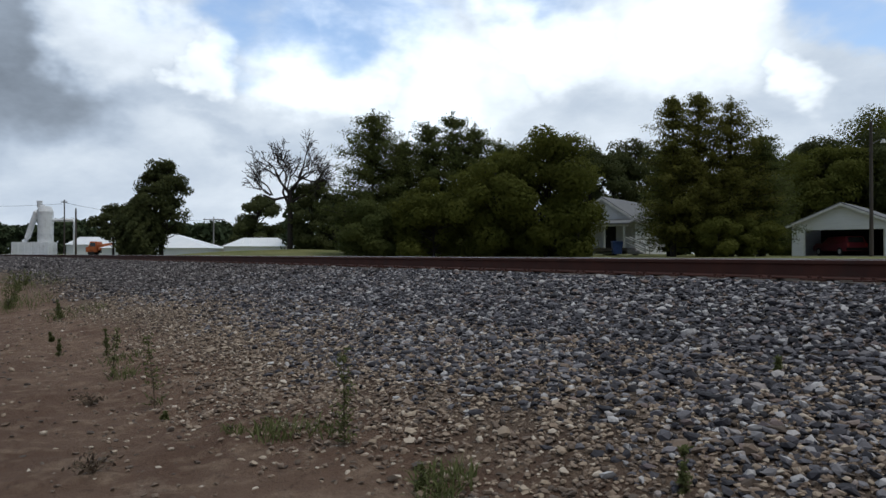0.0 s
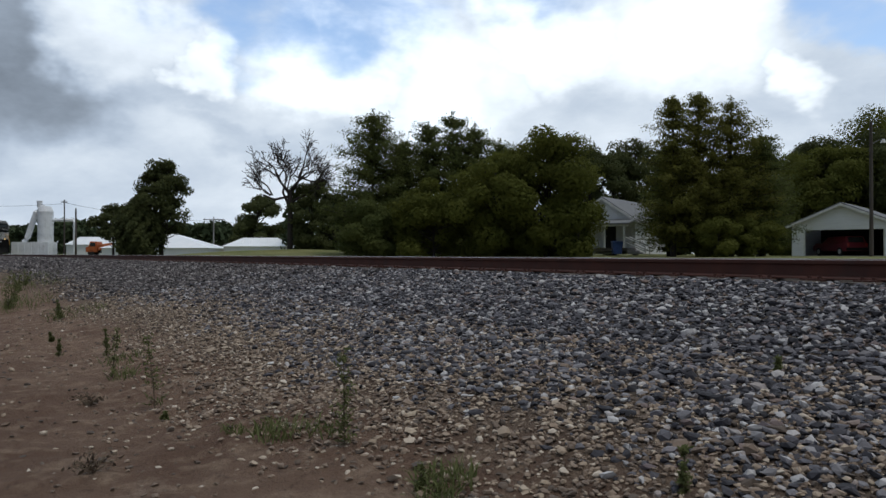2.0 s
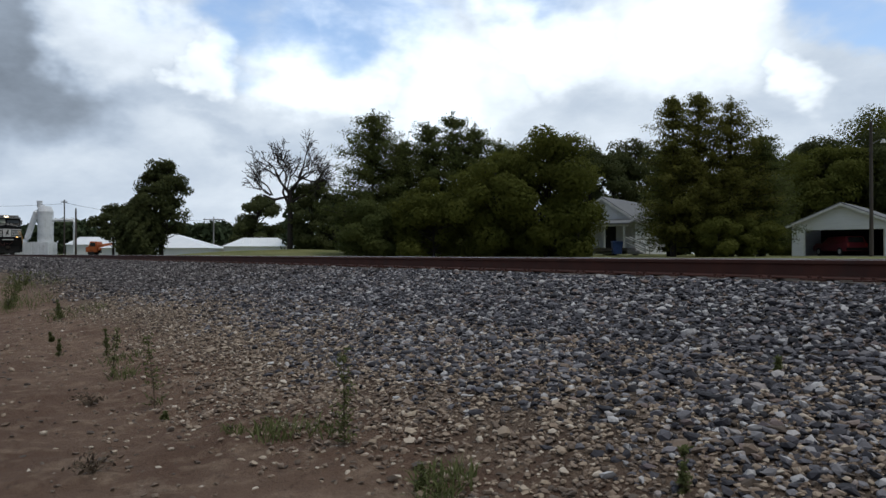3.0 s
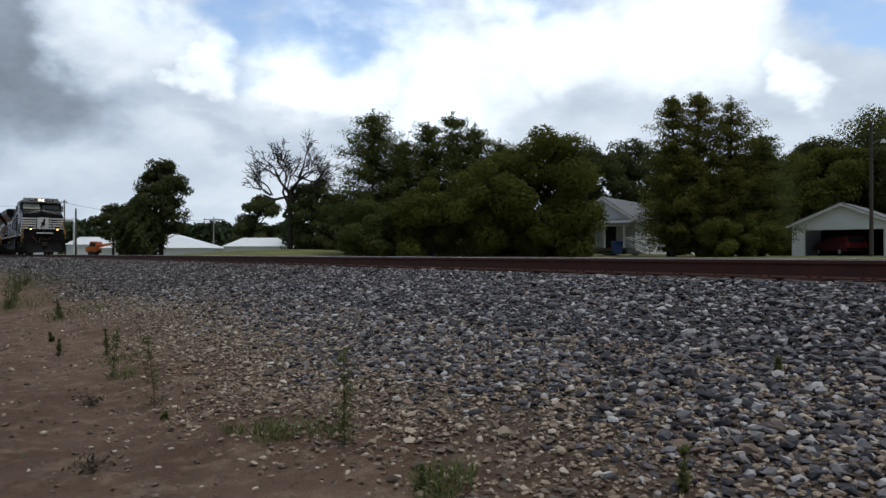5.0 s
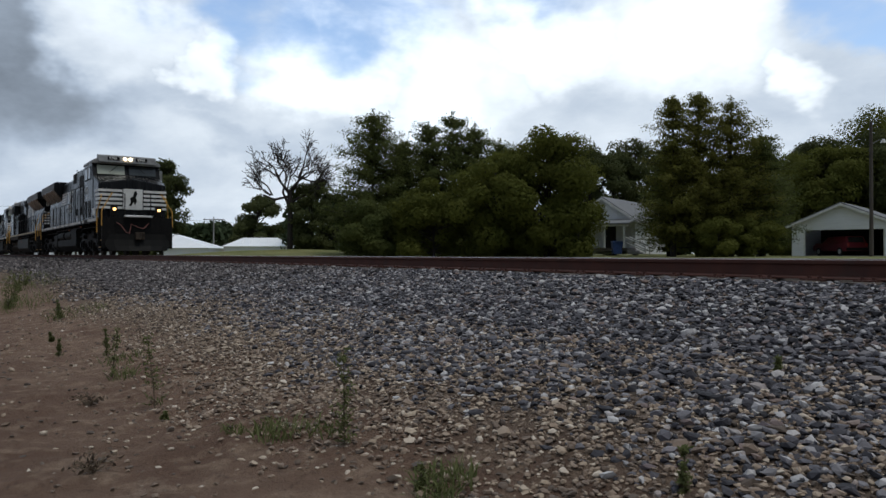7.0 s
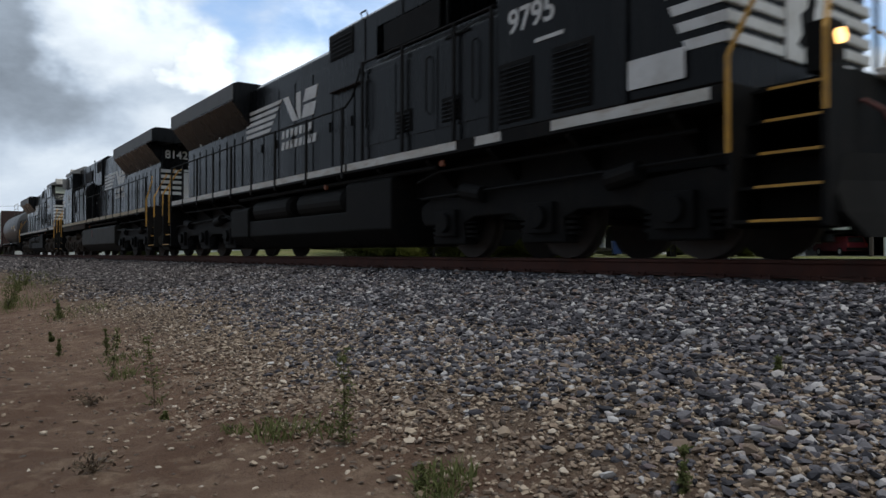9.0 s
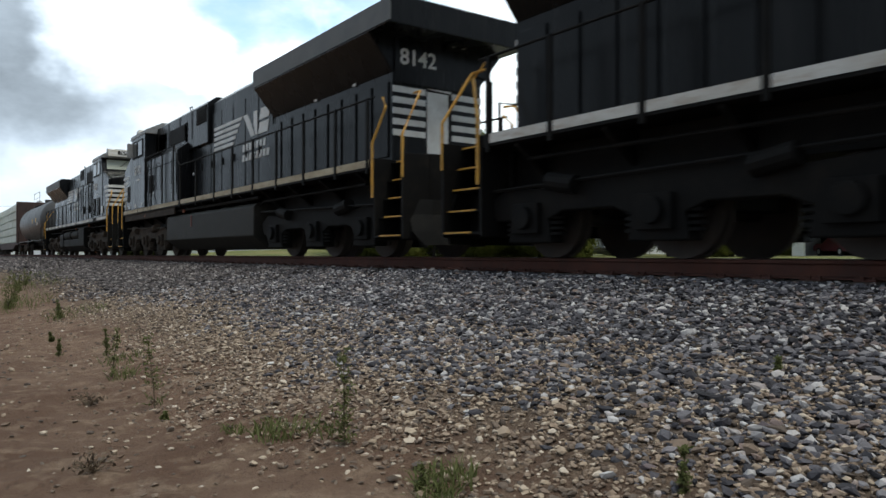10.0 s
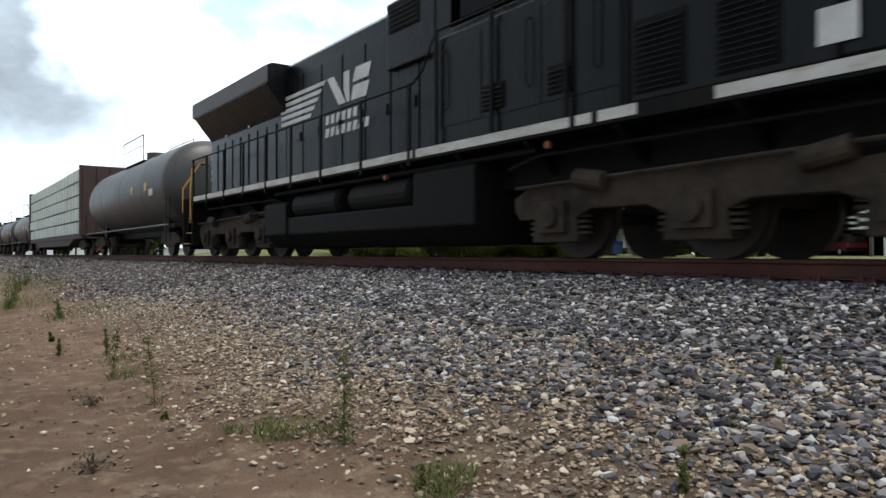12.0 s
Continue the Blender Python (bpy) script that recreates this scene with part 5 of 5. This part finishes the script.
woods("far_woods", 110, -24, 72, 9.0, 6.0, 16000, 7, "dark woods closing off the plots")


woods("scrub", 92, -14, 62, 3.4, 2.4, 12000, 9, "dark scrub behind the house plots")


# ---- buildings ----
M_SIDING = material("white_siding", (0.84, 0.85, 0.86), (0.76, 0.77, 0.78), rough=0.6, scale=0.8, fine=8, bump=0.1, stretch=(0.4, 0.4, 9), dirt=(0.45, 0.44, 0.42), dirt_amount=0.15)
M_SHINGLE = material("grey_shingle", (0.13, 0.135, 0.14), (0.20, 0.20, 0.205), rough=0.9, scale=2, fine=14, bump=0.4, island=0.3)
M_METAL_ROOF = material("white_metal_roof", (0.84, 0.85, 0.86), (0.74, 0.76, 0.78), rough=0.45, scale=0.4, fine=6, bump=0.1)
M_SILO = material("white_silo_steel", (0.84, 0.85, 0.86), (0.72, 0.74, 0.76), rough=0.5, scale=0.6, fine=8, bump=0.1, dirt=(0.35, 0.33, 0.30), dirt_amount=0.25)
# near black: the shade inside the garage and doorway is put into the colour
M_DARK = material("inside_shade_dark", (0.02, 0.02, 0.021), (0.03, 0.03, 0.03), rough=0.9, scale=1, bump=0)
M_REDCAR = material("dark_red_paint", (0.16, 0.012, 0.022), (0.12, 0.010, 0.016), rough=0.35, scale=1, bump=0, coat=0.25)
M_ORANGE = material("orange_paint", (0.52, 0.13, 0.025), (0.38, 0.09, 0.02), rough=0.5, scale=1.5, bump=0.05, dirt=(0.15, 0.07, 0.04))
M_POLE = material("weathered_pole", (0.055, 0.044, 0.037), (0.085, 0.070, 0.060), rough=0.9, scale=2, bump=0.3, stretch=(4, 4, 0.5))
M_BLUE = material("blue_plastic", (0.03, 0.07, 0.22), rough=0.45, bump=0)
M_TIRE = material("tyre_rubber", (0.02, 0.02, 0.02), rough=0.85, bump=0.1)


def stand(name, at, turn, label, category, z=None):
    x, y = at
    top = tagged(new(name), label, category)
    top.matrix_world = pose(x, y, float(ground_height(np.array(x), np.array(y))) if z is None else z, 0, 0, turn)
    return top


FACE = math.degrees(math.atan2(-AHEAD.x, AHEAD.y))    # turn that sets a front (-y) square to the line of sight


def roof_slab(top, x_edge, x_ridge, z_edge, z_ridge, y0, y1, mat):
    s = 1 if x_edge > x_ridge else -1
    return part("roof", prism(bmesh.new(), [(x_edge, z_edge), (x_ridge, z_ridge), (x_ridge, z_ridge + 0.14), (x_edge + s * 0.02, z_edge + 0.12)], "y", y0, y1), mat, top)


def garage(at, turn):
    """A gabled two-car garage, its wide door open on a dark inside."""
    top = stand("garage", at, turn, "white gabled garage with its wide door open", "garage", -0.12)
    w, d = 3.55, 8.5
    bm = bmesh.new()
    prism(bm, [(-w, 0), (-w + 0.95, 0), (-w + 0.95, 2.05), (w - 0.75, 2.05), (w - 0.75, 0), (w, 0), (w, 2.45), (0, 4.0), (-w, 2.45)], "y", 0, 0.15)
    part("front_wall", bm, M_SIDING, top)
    for z in np.arange(2.15, 3.9, 0.16):
        half = w if z < 2.45 else w * (4.0 - z) / 1.55
        part("clapboard", box(bmesh.new(), -half + 0.05, half - 0.05, -0.018, 0.0, z, z + 0.15), M_SIDING, top)
    for s in (-1, 1):
        part("side_wall", box(bmesh.new(), min(s * w, s * (w - 0.15)), max(s * w, s * (w - 0.15)), 0.15, d, 0, 2.45), M_SIDING, top)
        roof_slab(top, s * (w + 0.4), 0, 2.30, 4.02, -0.35, d + 0.3, M_SHINGLE)
        part("rake_board", prism(bmesh.new(), [(s * (w + 0.42), 2.16), (0, 3.88), (0, 4.06), (s * (w + 0.42), 2.34)], "y", -0.40, -0.35), M_WHITE, top)
    part("back_wall", box(bmesh.new(), -w, w, d - 0.15, d, 0, 2.45), M_DARK, top)
    part("floor_slab", box(bmesh.new(), -w + 0.1, w - 0.1, 0.1, d, 0.0, 0.05), M_ASPHALT, top)
    for a, b, z0, z1 in ((-w + 0.87, -w + 0.97, 0, 2.1), (w - 0.77, w - 0.67, 0, 2.1)):
        part("door_jamb", box(bmesh.new(), a, b, -0.03, 0.16, z0, z1), M_WHITE, top)
    return top


def red_car(at, turn):
    """A boxy dark red estate car seen from behind."""
    top = stand("car", at, turn, "dark red boxy estate car parked in a garage", "car", -0.07)
    bm = bmesh.new()
    prism(bm, [(-2.2, 0.35), (2.2, 0.35), (2.25, 0.75), (1.9, 0.95), (1.0, 1.0), (0.4, 1.5), (-1.9, 1.52), (-2.15, 0.95), (-2.25, 0.7)], "x", -0.85, 0.85)
    for v in bm.verts:
        if v.co.z > 1.2:
            v.co.x *= 0.82
    part("body", bm, M_REDCAR, top, bevel=0.05)
    part("rear_window", prism(bmesh.new(), [(-2.12, 1.02), (-1.95, 1.44), (-1.93, 1.44), (-2.10, 1.02)], "x", -0.62, 0.62), M_GLASS, top)
    for s in (-1, 1):
        part("tail_light", box(bmesh.new(), s * 0.74 - 0.07, s * 0.74 + 0.07, -2.27, -2.15, 0.72, 0.95), M_RED, top)
        for y in (-1.35, 1.4):
            wh = part("wheel", tube(bmesh.new(), [(s * 0.66, y, 0.32), (s * 0.88, y, 0.32)], 0.32, 20), M_TIRE, top)
            part("rim", tube(bmesh.new(), [(s * 0.86, y, 0.32), (s * 0.885, y, 0.32)], 0.19, 14), M_LENS, wh)
    part("bumper", box(bmesh.new(), -0.86, 0.86, -2.32, -2.15, 0.40, 0.62), M_GRIME, top, bevel=0.03)
    return top


def house(at, turn):
    """A small white gabled house with a porch, steps and a shingle roof."""
    top = stand("house", at, turn, "small white clapboard house with a porch", "house", 0.05)
    w, d = 2.7, 9.0
    bm = bmesh.new()
    prism(bm, [(-w, 0), (w, 0), (w, 2.7), (0, 4.55), (-w, 2.7)], "y", 0, 0.2)
    part("gable_wall", bm, M_SIDING, top)
    for z in np.arange(0.5, 4.4, 0.17):
        half = w if z < 2.7 else w * (4.55 - z) / 1.85
        part("clapboard", box(bmesh.new(), -half + 0.04, half - 0.04, -0.02, 0.0, z, z + 0.155), M_SIDING, top)
    for s in (-1, 1):
        part("side_wall", box(bmesh.new(), min(s * w, s * (w - 0.2)), max(s * w, s * (w - 0.2)), 0.2, d, 0, 2.7), M_SIDING, top)
        roof_slab(top, s * (w + 0.45), 0, 2.5, 4.6, -0.4, d + 0.4, M_SHINGLE)
        part("rake_board", prism(bmesh.new(), [(s * (w + 0.47), 2.34), (0, 4.44), (0, 4.66), (s * (w + 0.47), 2.56)], "y", -0.46, -0.40), M_WHITE, top)
    part("back_wall", box(bmesh.new(), -w, w, d - 0.2, d, 0, 2.7), M_SIDING, top)
    wn = part("window", box(bmesh.new(), -1.9, -1.0, -0.05, 0.02, 1.1, 2.2), M_WHITE, top)
    part("pane", box(bmesh.new(), -1.82, -1.08, -0.06, -0.05, 1.18, 2.12), M_GLASS, wn, "dark window pane")
    dr = part("door", box(bmesh.new(), 0.2, 1.1, -0.05, 0.02, 0.5, 2.5), M_DARK, top, "dark doorway")
    part("handle", box(bmesh.new(), 0.28, 0.33, -0.09, -0.05, 1.4, 1.5), M_LENS, dr)
    part("porch_deck", box(bmesh.new(), -w, w, -2.0, 0, 0.30, 0.48), M_POLE, top)
    part("porch_roof", prism(bmesh.new(), [(-2.25, 2.32), (0.0, 2.72), (0.0, 2.84), (-2.25, 2.44)], "x", -w - 0.2, w + 0.2), M_SHINGLE, top)
    part("porch_beam", box(bmesh.new(), -w - 0.1, w + 0.1, -2.1, -1.95, 2.18, 2.36), M_WHITE, top)
    for x in (-2.5, -0.9, 0.9, 2.5):
        part("porch_post", box(bmesh.new(), x - 0.06, x + 0.06, -2.08, -1.96, 0.48, 2.2), M_WHITE, top)
    for k in range(3):
        part("step", box(bmesh.new(), 2.75 + k * 0.3, 3.05 + k * 0.3, -2.0, -0.9, 0.0, 0.42 - k * 0.14), M_ASPHALT, top)
    for y in (-2.0, -0.9):
        rl = bmesh.new()
        tube(rl, [(2.5, y, 1.35), (4.2, y, 0.55)], 0.06, 6)
        tube(rl, [(2.5, y, 0.95), (4.2, y, 0.2)], 0.05, 6)
        tube(rl, [(4.15, y, 0.0), (4.15, y, 0.65)], 0.05, 6)
        part("stair_rail", rl, M_WHITE, top, "white wooden stair rail")
    return top


def shed(at, turn, w, d, eave, ridge, hip, label):
    """A low wide metal-roofed shed with seamed slopes."""
    top = stand("shed", at, turn, label, "shed", -0.6)
    part("wall", box(bmesh.new(), -w, w, -d, d, 0, eave), M_METAL_ROOF, top)
    bm = bmesh.new()
    a = [bm.verts.new(p) for p in ((-w - .3, -d - .3, eave), (w + .3, -d - .3, eave), (w + .3, d + .3, eave), (-w - .3, d + .3, eave))]
    b = [bm.verts.new(p) for p in ((-w + hip, 0, ridge), (w - hip, 0, ridge))]
    for f in ((a[0], a[1], b[1], b[0]), (a[2], a[3], b[0], b[1]), (a[1], a[2], b[1]), (a[3], a[0], b[0]), tuple(a[::-1])):
        bm.faces.new(f)
    rf = part("roof", bm, M_METAL_ROOF, top, "white sheet metal roof")
    for x in np.arange(-w + hip + 0.3, w - hip, 1.2):
        part("seam", tube(bmesh.new(), [(x, -d - .3, eave + 0.03), (x, 0, ridge + 0.03)], 0.035, 4), M_METAL_ROOF, rf)
    return top


def dust_collector(at, turn):
    """A white cylindrical collector over a box base, with slanted and level ducts."""
    top = stand("dust_collector", at, turn, "white steel dust collector tower with ducts", "dust collector", -0.3)
    base = part("base", box(bmesh.new(), -3.6, 3.0, -1.6, 1.6, 0, 2.5), M_SILO, top, bevel=0.04)
    for x in (-2.4, -1.2, 0.0, 1.2, 2.4):
        part("rib", box(bmesh.new(), x - 0.06, x + 0.06, -1.66, -1.6, 0.1, 2.4), M_SILO, base)
    body = part("tower", tube(bmesh.new(), [(1.7, 0, 2.4), (1.7, 0, 8.1)], 1.3, 24), M_SILO, top)
    part("cone", tube(bmesh.new(), [(1.7, 0, 8.1), (1.7, 0, 9.0)], 1.3, 24, 0.9), M_SILO, top)
    for z in (4.0, 6.0, 7.9):
        part("band", tube(bmesh.new(), [(1.7, 0, z - 0.06), (1.7, 0, z + 0.06)], 1.34, 24), M_SILO, body)
    part("duct", tube(bmesh.new(), [(-2.2, 0, 2.6), (-1.6, 0, 3.3), (0.0, 0, 8.0), (0.6, 0, 8.6), (1.5, 0, 8.8)], 0.5, 14), M_SILO, top, "slanted white duct")
    part("duct", tube(bmesh.new(), [(3.0, 0, 6.5), (6.6, 0, 6.5), (7.0, 0, 6.1), (7.0, 0, 0.3)], 0.3, 12), M_SILO, top, "white downpipe")
    part("cap", tube(bmesh.new(), [(0.6, 0, 8.8), (0.6, 0, 9.6), (0.6, 0, 9.7), (0.6, 0, 10.0)], 0.45, 12, 0.5), M_SILO, top)
    return top


def utility_pole(at, height, label, arm=1.2, z=-0.3, lamp=False, r=0.14, mat=None):
    top = stand("utility_pole", at, FACE, label, "utility pole", z)
    part("pole", tube(bmesh.new(), [(0, 0, 0), (0, 0, height)], r, 10, r * 0.7), mat or M_POLE, top)
    if arm:
        part("crossarm", box(bmesh.new(), -arm, arm, -0.08, 0.08, height - 0.5, height - 0.36), M_POLE, top)
        for x in (-arm * 0.85, -arm * 0.35, arm * 0.35, arm * 0.85):
            part("insulator", tube(bmesh.new(), [(x, 0, height - 0.36), (x, 0, height - 0.2)], 0.05, 8), M_LENS, top)
    if lamp:
        part("lamp_arm", tube(bmesh.new(), [(0, 0, height - 1.6), (0.5, -0.1, height - 1.3), (0.8, -0.1, height - 1.3)], 0.03, 6), M_EDGE, top)
        part("lamp_head", tube(bmesh.new(), [(0.8, -0.1, height - 1.22), (0.8, -0.1, height - 1.5)], 0.07, 10, 0.2), M_LENS, top)
    return top


def orange_truck(at, turn):
    top = stand("truck", at, turn, "orange works truck with an open bed", "truck", -0.25)
    part("cab", prism(bmesh.new(), [(-2.9, 0.6), (-1.2, 0.6), (-1.2, 2.3), (-2.2, 2.3), (-2.5, 1.5), (-2.9, 1.4)], "y", -1.1, 1.1), M_ORANGE, top, bevel=0.05)
    part("cab_window", box(bmesh.new(), -2.2, -1.4, -1.12, -1.10, 1.5, 2.1), M_GLASS, top)
    part("bed", prism(bmesh.new(), [(-1.0, 0.9), (3.0, 0.9), (3.2, 1.9), (1.2, 2.1), (-1.0, 1.8)], "y", -1.15, 1.15), M_ORANGE, top, bevel=0.05)
    part("chassis", box(bmesh.new(), -2.7, 2.9, -0.5, 0.5, 0.5, 0.9), M_GRIME, top)
    for x in (-2.1, 1.3, 2.4):
        for s in (-1, 1):
            part("wheel", tube(bmesh.new(), [(x, s * 0.75, 0.5), (x, s * 1.1, 0.5)], 0.5, 18), M_TIRE, top)
    return top


def bin_(at):
    top = stand("bin", at, FACE, "blue plastic wheeled bin beside the porch", "bin", 0.0)
    part("tub", prism(bmesh.new(), [(-0.32, 0.05), (0.32, 0.05), (0.4, 1.0), (-0.4, 1.0)], "y", -0.35, 0.35), M_BLUE, top, bevel=0.03)
    part("lid", box(bmesh.new(), -0.43, 0.43, -0.4, 0.4, 1.0, 1.07), M_BLUE, top, bevel=0.02)


garage(plot(30.6, 55), FACE - 41)
red_car(plot(31.7, 57.3), FACE + 4)
house(plot(13.2, 59), FACE - 34)
bin_(plot(13.7, 56.4))
shed(plot(-45.2, 118), FACE + 5, 8.0, 7.0, 1.6, 4.3, 7.9, "low shed with a pale grey pyramid roof")
shed(plot(-28.5, 112), FACE + 8, 4.8, 5.0, 1.8, 3.2, 2.2, "low shed with a bright white hipped roof")
dust_collector(plot(-73.8, 130), FACE)
shed(plot(-65.2, 136), FACE, 4.2, 4.0, 2.4, 3.9, 0.5, "low white works building behind the collector")
utility_pole(plot(-66.6, 126), 9.9, "tall weathered pole in the works yard", 0.5)
utility_pole(plot(-61.5, 120), 8.0, "plain steel pole at the yard's edge", 0, r=0.18)
utility_pole(plot(-40.0, 125), 6.8, "pale utility pole with a crossarm beyond the sheds", 1.9, mat=M_ASPHALT)


def wire(a, b, z0, z1, sag, label):
    """A slack overhead line between two places on the plan."""
    line = []
    for k in range(13):
        t = k / 12
        x, y = plot(a[0] + (b[0] - a[0]) * t, a[1] + (b[1] - a[1]) * t)
        line.append((x, y, z0 + (z1 - z0) * t - 4 * sag * t * (1 - t)))
    top = tagged(new("overhead_wire"), label, "wire")
    part("cable", tube(bmesh.new(), line, 0.022, 5), M_GRIME, top)


wire((-40.0, 125), (-10.0, 128), 5.7, 5.4, 0.5, "slack overhead line running off from a pale pole")
wire((-66.6, 126), (-40.0, 125), 9.1, 5.7, 0.6, "slack overhead line between two poles over the yard")
wire((-66.6, 126), (-100.0, 122), 8.9, 8.8, 0.6, "slack overhead line leaving the works yard")
utility_pole(plot(29.9, 50), 9.6, "weathered utility pole with a small lamp", 0, lamp=True)
orange_truck(plot(-53.9, 115), FACE + 4)


# ---- weeds ----
def weed(at, height, seed, bushy, label):
    """An upright roadside weed: thin stem, side shoots and narrow leaves."""
    rng = np.random.default_rng(seed)
    x, y = at
    top = tagged(new("weed"), label, "weed", "weeds on the bank")
    top.location = (x, y, float(ground_height(np.array(x), np.array(y))) - 0.01)
    bm = bmesh.new()
    pts = []
    for k in range(1 if bushy < 0.5 else 3):
        lean = rng.normal(size=2) * 0.05 * height * (1 + 3 * (k > 0))
        h = height * (1 if k == 0 else rng.uniform(0.45, 0.8))
        line = [Vector((lean[0] * t ** 1.5, lean[1] * t ** 1.5, h * t)) for t in (0, 0.3, 0.6, 0.85, 1)]
        tube(bm, line, 0.0045, 5, 0.0015)
        for _ in range(int(34 + 50 * bushy)):
            t = rng.uniform(0.08, 1.0) ** (1.0 + bushy)
            p = Vector((lean[0] * t ** 1.5, lean[1] * t ** 1.5, h * t))
            d = Vector((*rng.normal(size=2), rng.uniform(0.2, 1.0))).normalized() * height * rng.uniform(0.08, 0.22) * (1.15 - t * 0.7)
            tube(bm, [p, p + d * 0.6], 0.0018, 3, 0.001)
            for q in np.linspace(0.2, 1, 7):
                pts.append(np.array(p + d * q) + rng.normal(size=3) * 0.006)
    part("stem", bm, M_DRY, top)
    v, f = leaf_quads(np.array(pts), 0.014, rng, slim=0.30)
    v[:, 2] = np.maximum(v[:, 2], 0.004)
    tagged(raw("foliage", v, f, M_WEED, top), kind="stuff")
    return top


def dead_weed(at, seed):
    """A withered, sprawling weed on the bare soil."""
    rng = np.random.default_rng(seed)
    x, y = at
    top = tagged(new("dead_weed"), "withered brown weed sprawling on bare soil", "weed")
    top.location = (x, y, float(ground_height(np.array(x), np.array(y))))
    bm = bmesh.new()
    pts = []
    for _ in range(16):
        d = Vector((*rng.normal(size=2) * 0.07, rng.uniform(0.02, 0.10)))
        tube(bm, [(0, 0, 0.0), d * 0.6 + Vector((0, 0, 0.02)), d], 0.0035, 4, 0.001)
        pts += [np.array(d * q) + rng.normal(size=3) * 0.010 for q in np.linspace(0.3, 1, 8)]
    part("stem", bm, M_DRY, top)
    v, f = leaf_quads(np.array(pts), 0.013, rng)
    v[:, 2] = np.maximum(v[:, 2], 0.003)
    tagged(raw("foliage", v, f, M_WITHERED, top), kind="stuff")


def grass_clump(at, radius, height, n, seed, label):
    rng = np.random.default_rng(seed)
    a, r = rng.uniform(0, 6.28, n), radius * np.sqrt(rng.uniform(0, 1, n))
    x, y = at[0] + r * np.cos(a) * 1.4, at[1] + r * np.sin(a)
    z = ground_height(x, y) - 0.005
    h = height * rng.uniform(0.4, 1.1, n)
    lean = rng.normal(size=(n, 2)) * 0.7 * h[:, None]
    w = 0.004 * rng.uniform(0.6, 1.4, n)
    t = rng.uniform(0, 6.28, n)
    p0 = np.stack([x - w * np.cos(t), y - w * np.sin(t), z], -1)
    p1 = np.stack([x + w * np.cos(t), y + w * np.sin(t), z], -1)
    m = np.stack([x + lean[:, 0] * 0.4, y + lean[:, 1] * 0.4, z + h * 0.7], -1)
    e = np.stack([w * np.cos(t), w * np.sin(t), 0 * w], -1) * 0.8
    q = np.stack([x + lean[:, 0], y + lean[:, 1], z + h * 0.9], -1)
    v = np.stack([p0, p1, m + e, m - e, q + e * 0.2, q - e * 0.2], 1).reshape(-1, 3)
    k = np.arange(n)[:, None] * 6
    return tagged(raw("grass_clump", v, np.concatenate([k + [0, 1, 2, 3], k + [3, 2, 4, 5]]), M_WEED), label, "grass", kind="stuff")


for i, (x, y, h, b) in enumerate(((-3.22, 1.71, 0.50, 0.48), (-5.17, 1.28, 0.51, 0.25), (-6.56, 1.28, 0.42, 0.2), (-7.99, 1.50, 0.28, 0.3), (-8.26, 1.10, 0.20, 0.15), (-2.48, 1.67, 0.12, 0.1), (-1.64, 2.28, 0.17, 0.1),
                                   (-12.34, 1.65, 0.30, 0.9), (-16.2, 1.29, 0.75, 0.9), (-15.6, 1.0, 0.55, 0.9), (-17.5, 1.5, 0.6, 0.9), (-23.3, 2.26, 0.48, 0.9), (-21.0, 1.9, 0.5, 0.9), (-2.09, 3.73, 0.11, 0.4), (-4.76, 1.24, 0.06, 0.6), (-9.6, 1.2, 0.12, 0.6))):
    weed((x, y), h, 100 + i, b, "thin upright roadside weed with narrow leaves" if b < 0.6 else "bushy green roadside weed on the bank")
for i, (x, y, r, h, n) in enumerate(((-3.73, 1.56, 0.13, 0.10, 120), (-3.55, 1.74, 0.10, 0.08, 60), (-2.48, 1.80, 0.12, 0.09, 170), (-2.35, 1.66, 0.08, 0.08, 120), (-7.3, 1.5, 0.20, 0.10, 70), (-6.5, 1.35, 0.13, 0.10, 60),
                                      (-12.6, 1.9, 0.5, 0.15, 130), (-16, 1.3, 0.8, 0.28, 220), (-22, 2.0, 1.2, 0.3, 240), (-27, 2.1, 1.5, 0.3, 240), (-4.0, 1.42, 0.07, 0.05, 60))):
    grass_clump((x, y), r, h, n, 200 + i, "low tuft of green grass on bare soil")
dead_weed((-3.76, 0.65), 301)
dead_weed((-5.6, 0.95), 302)
motions()
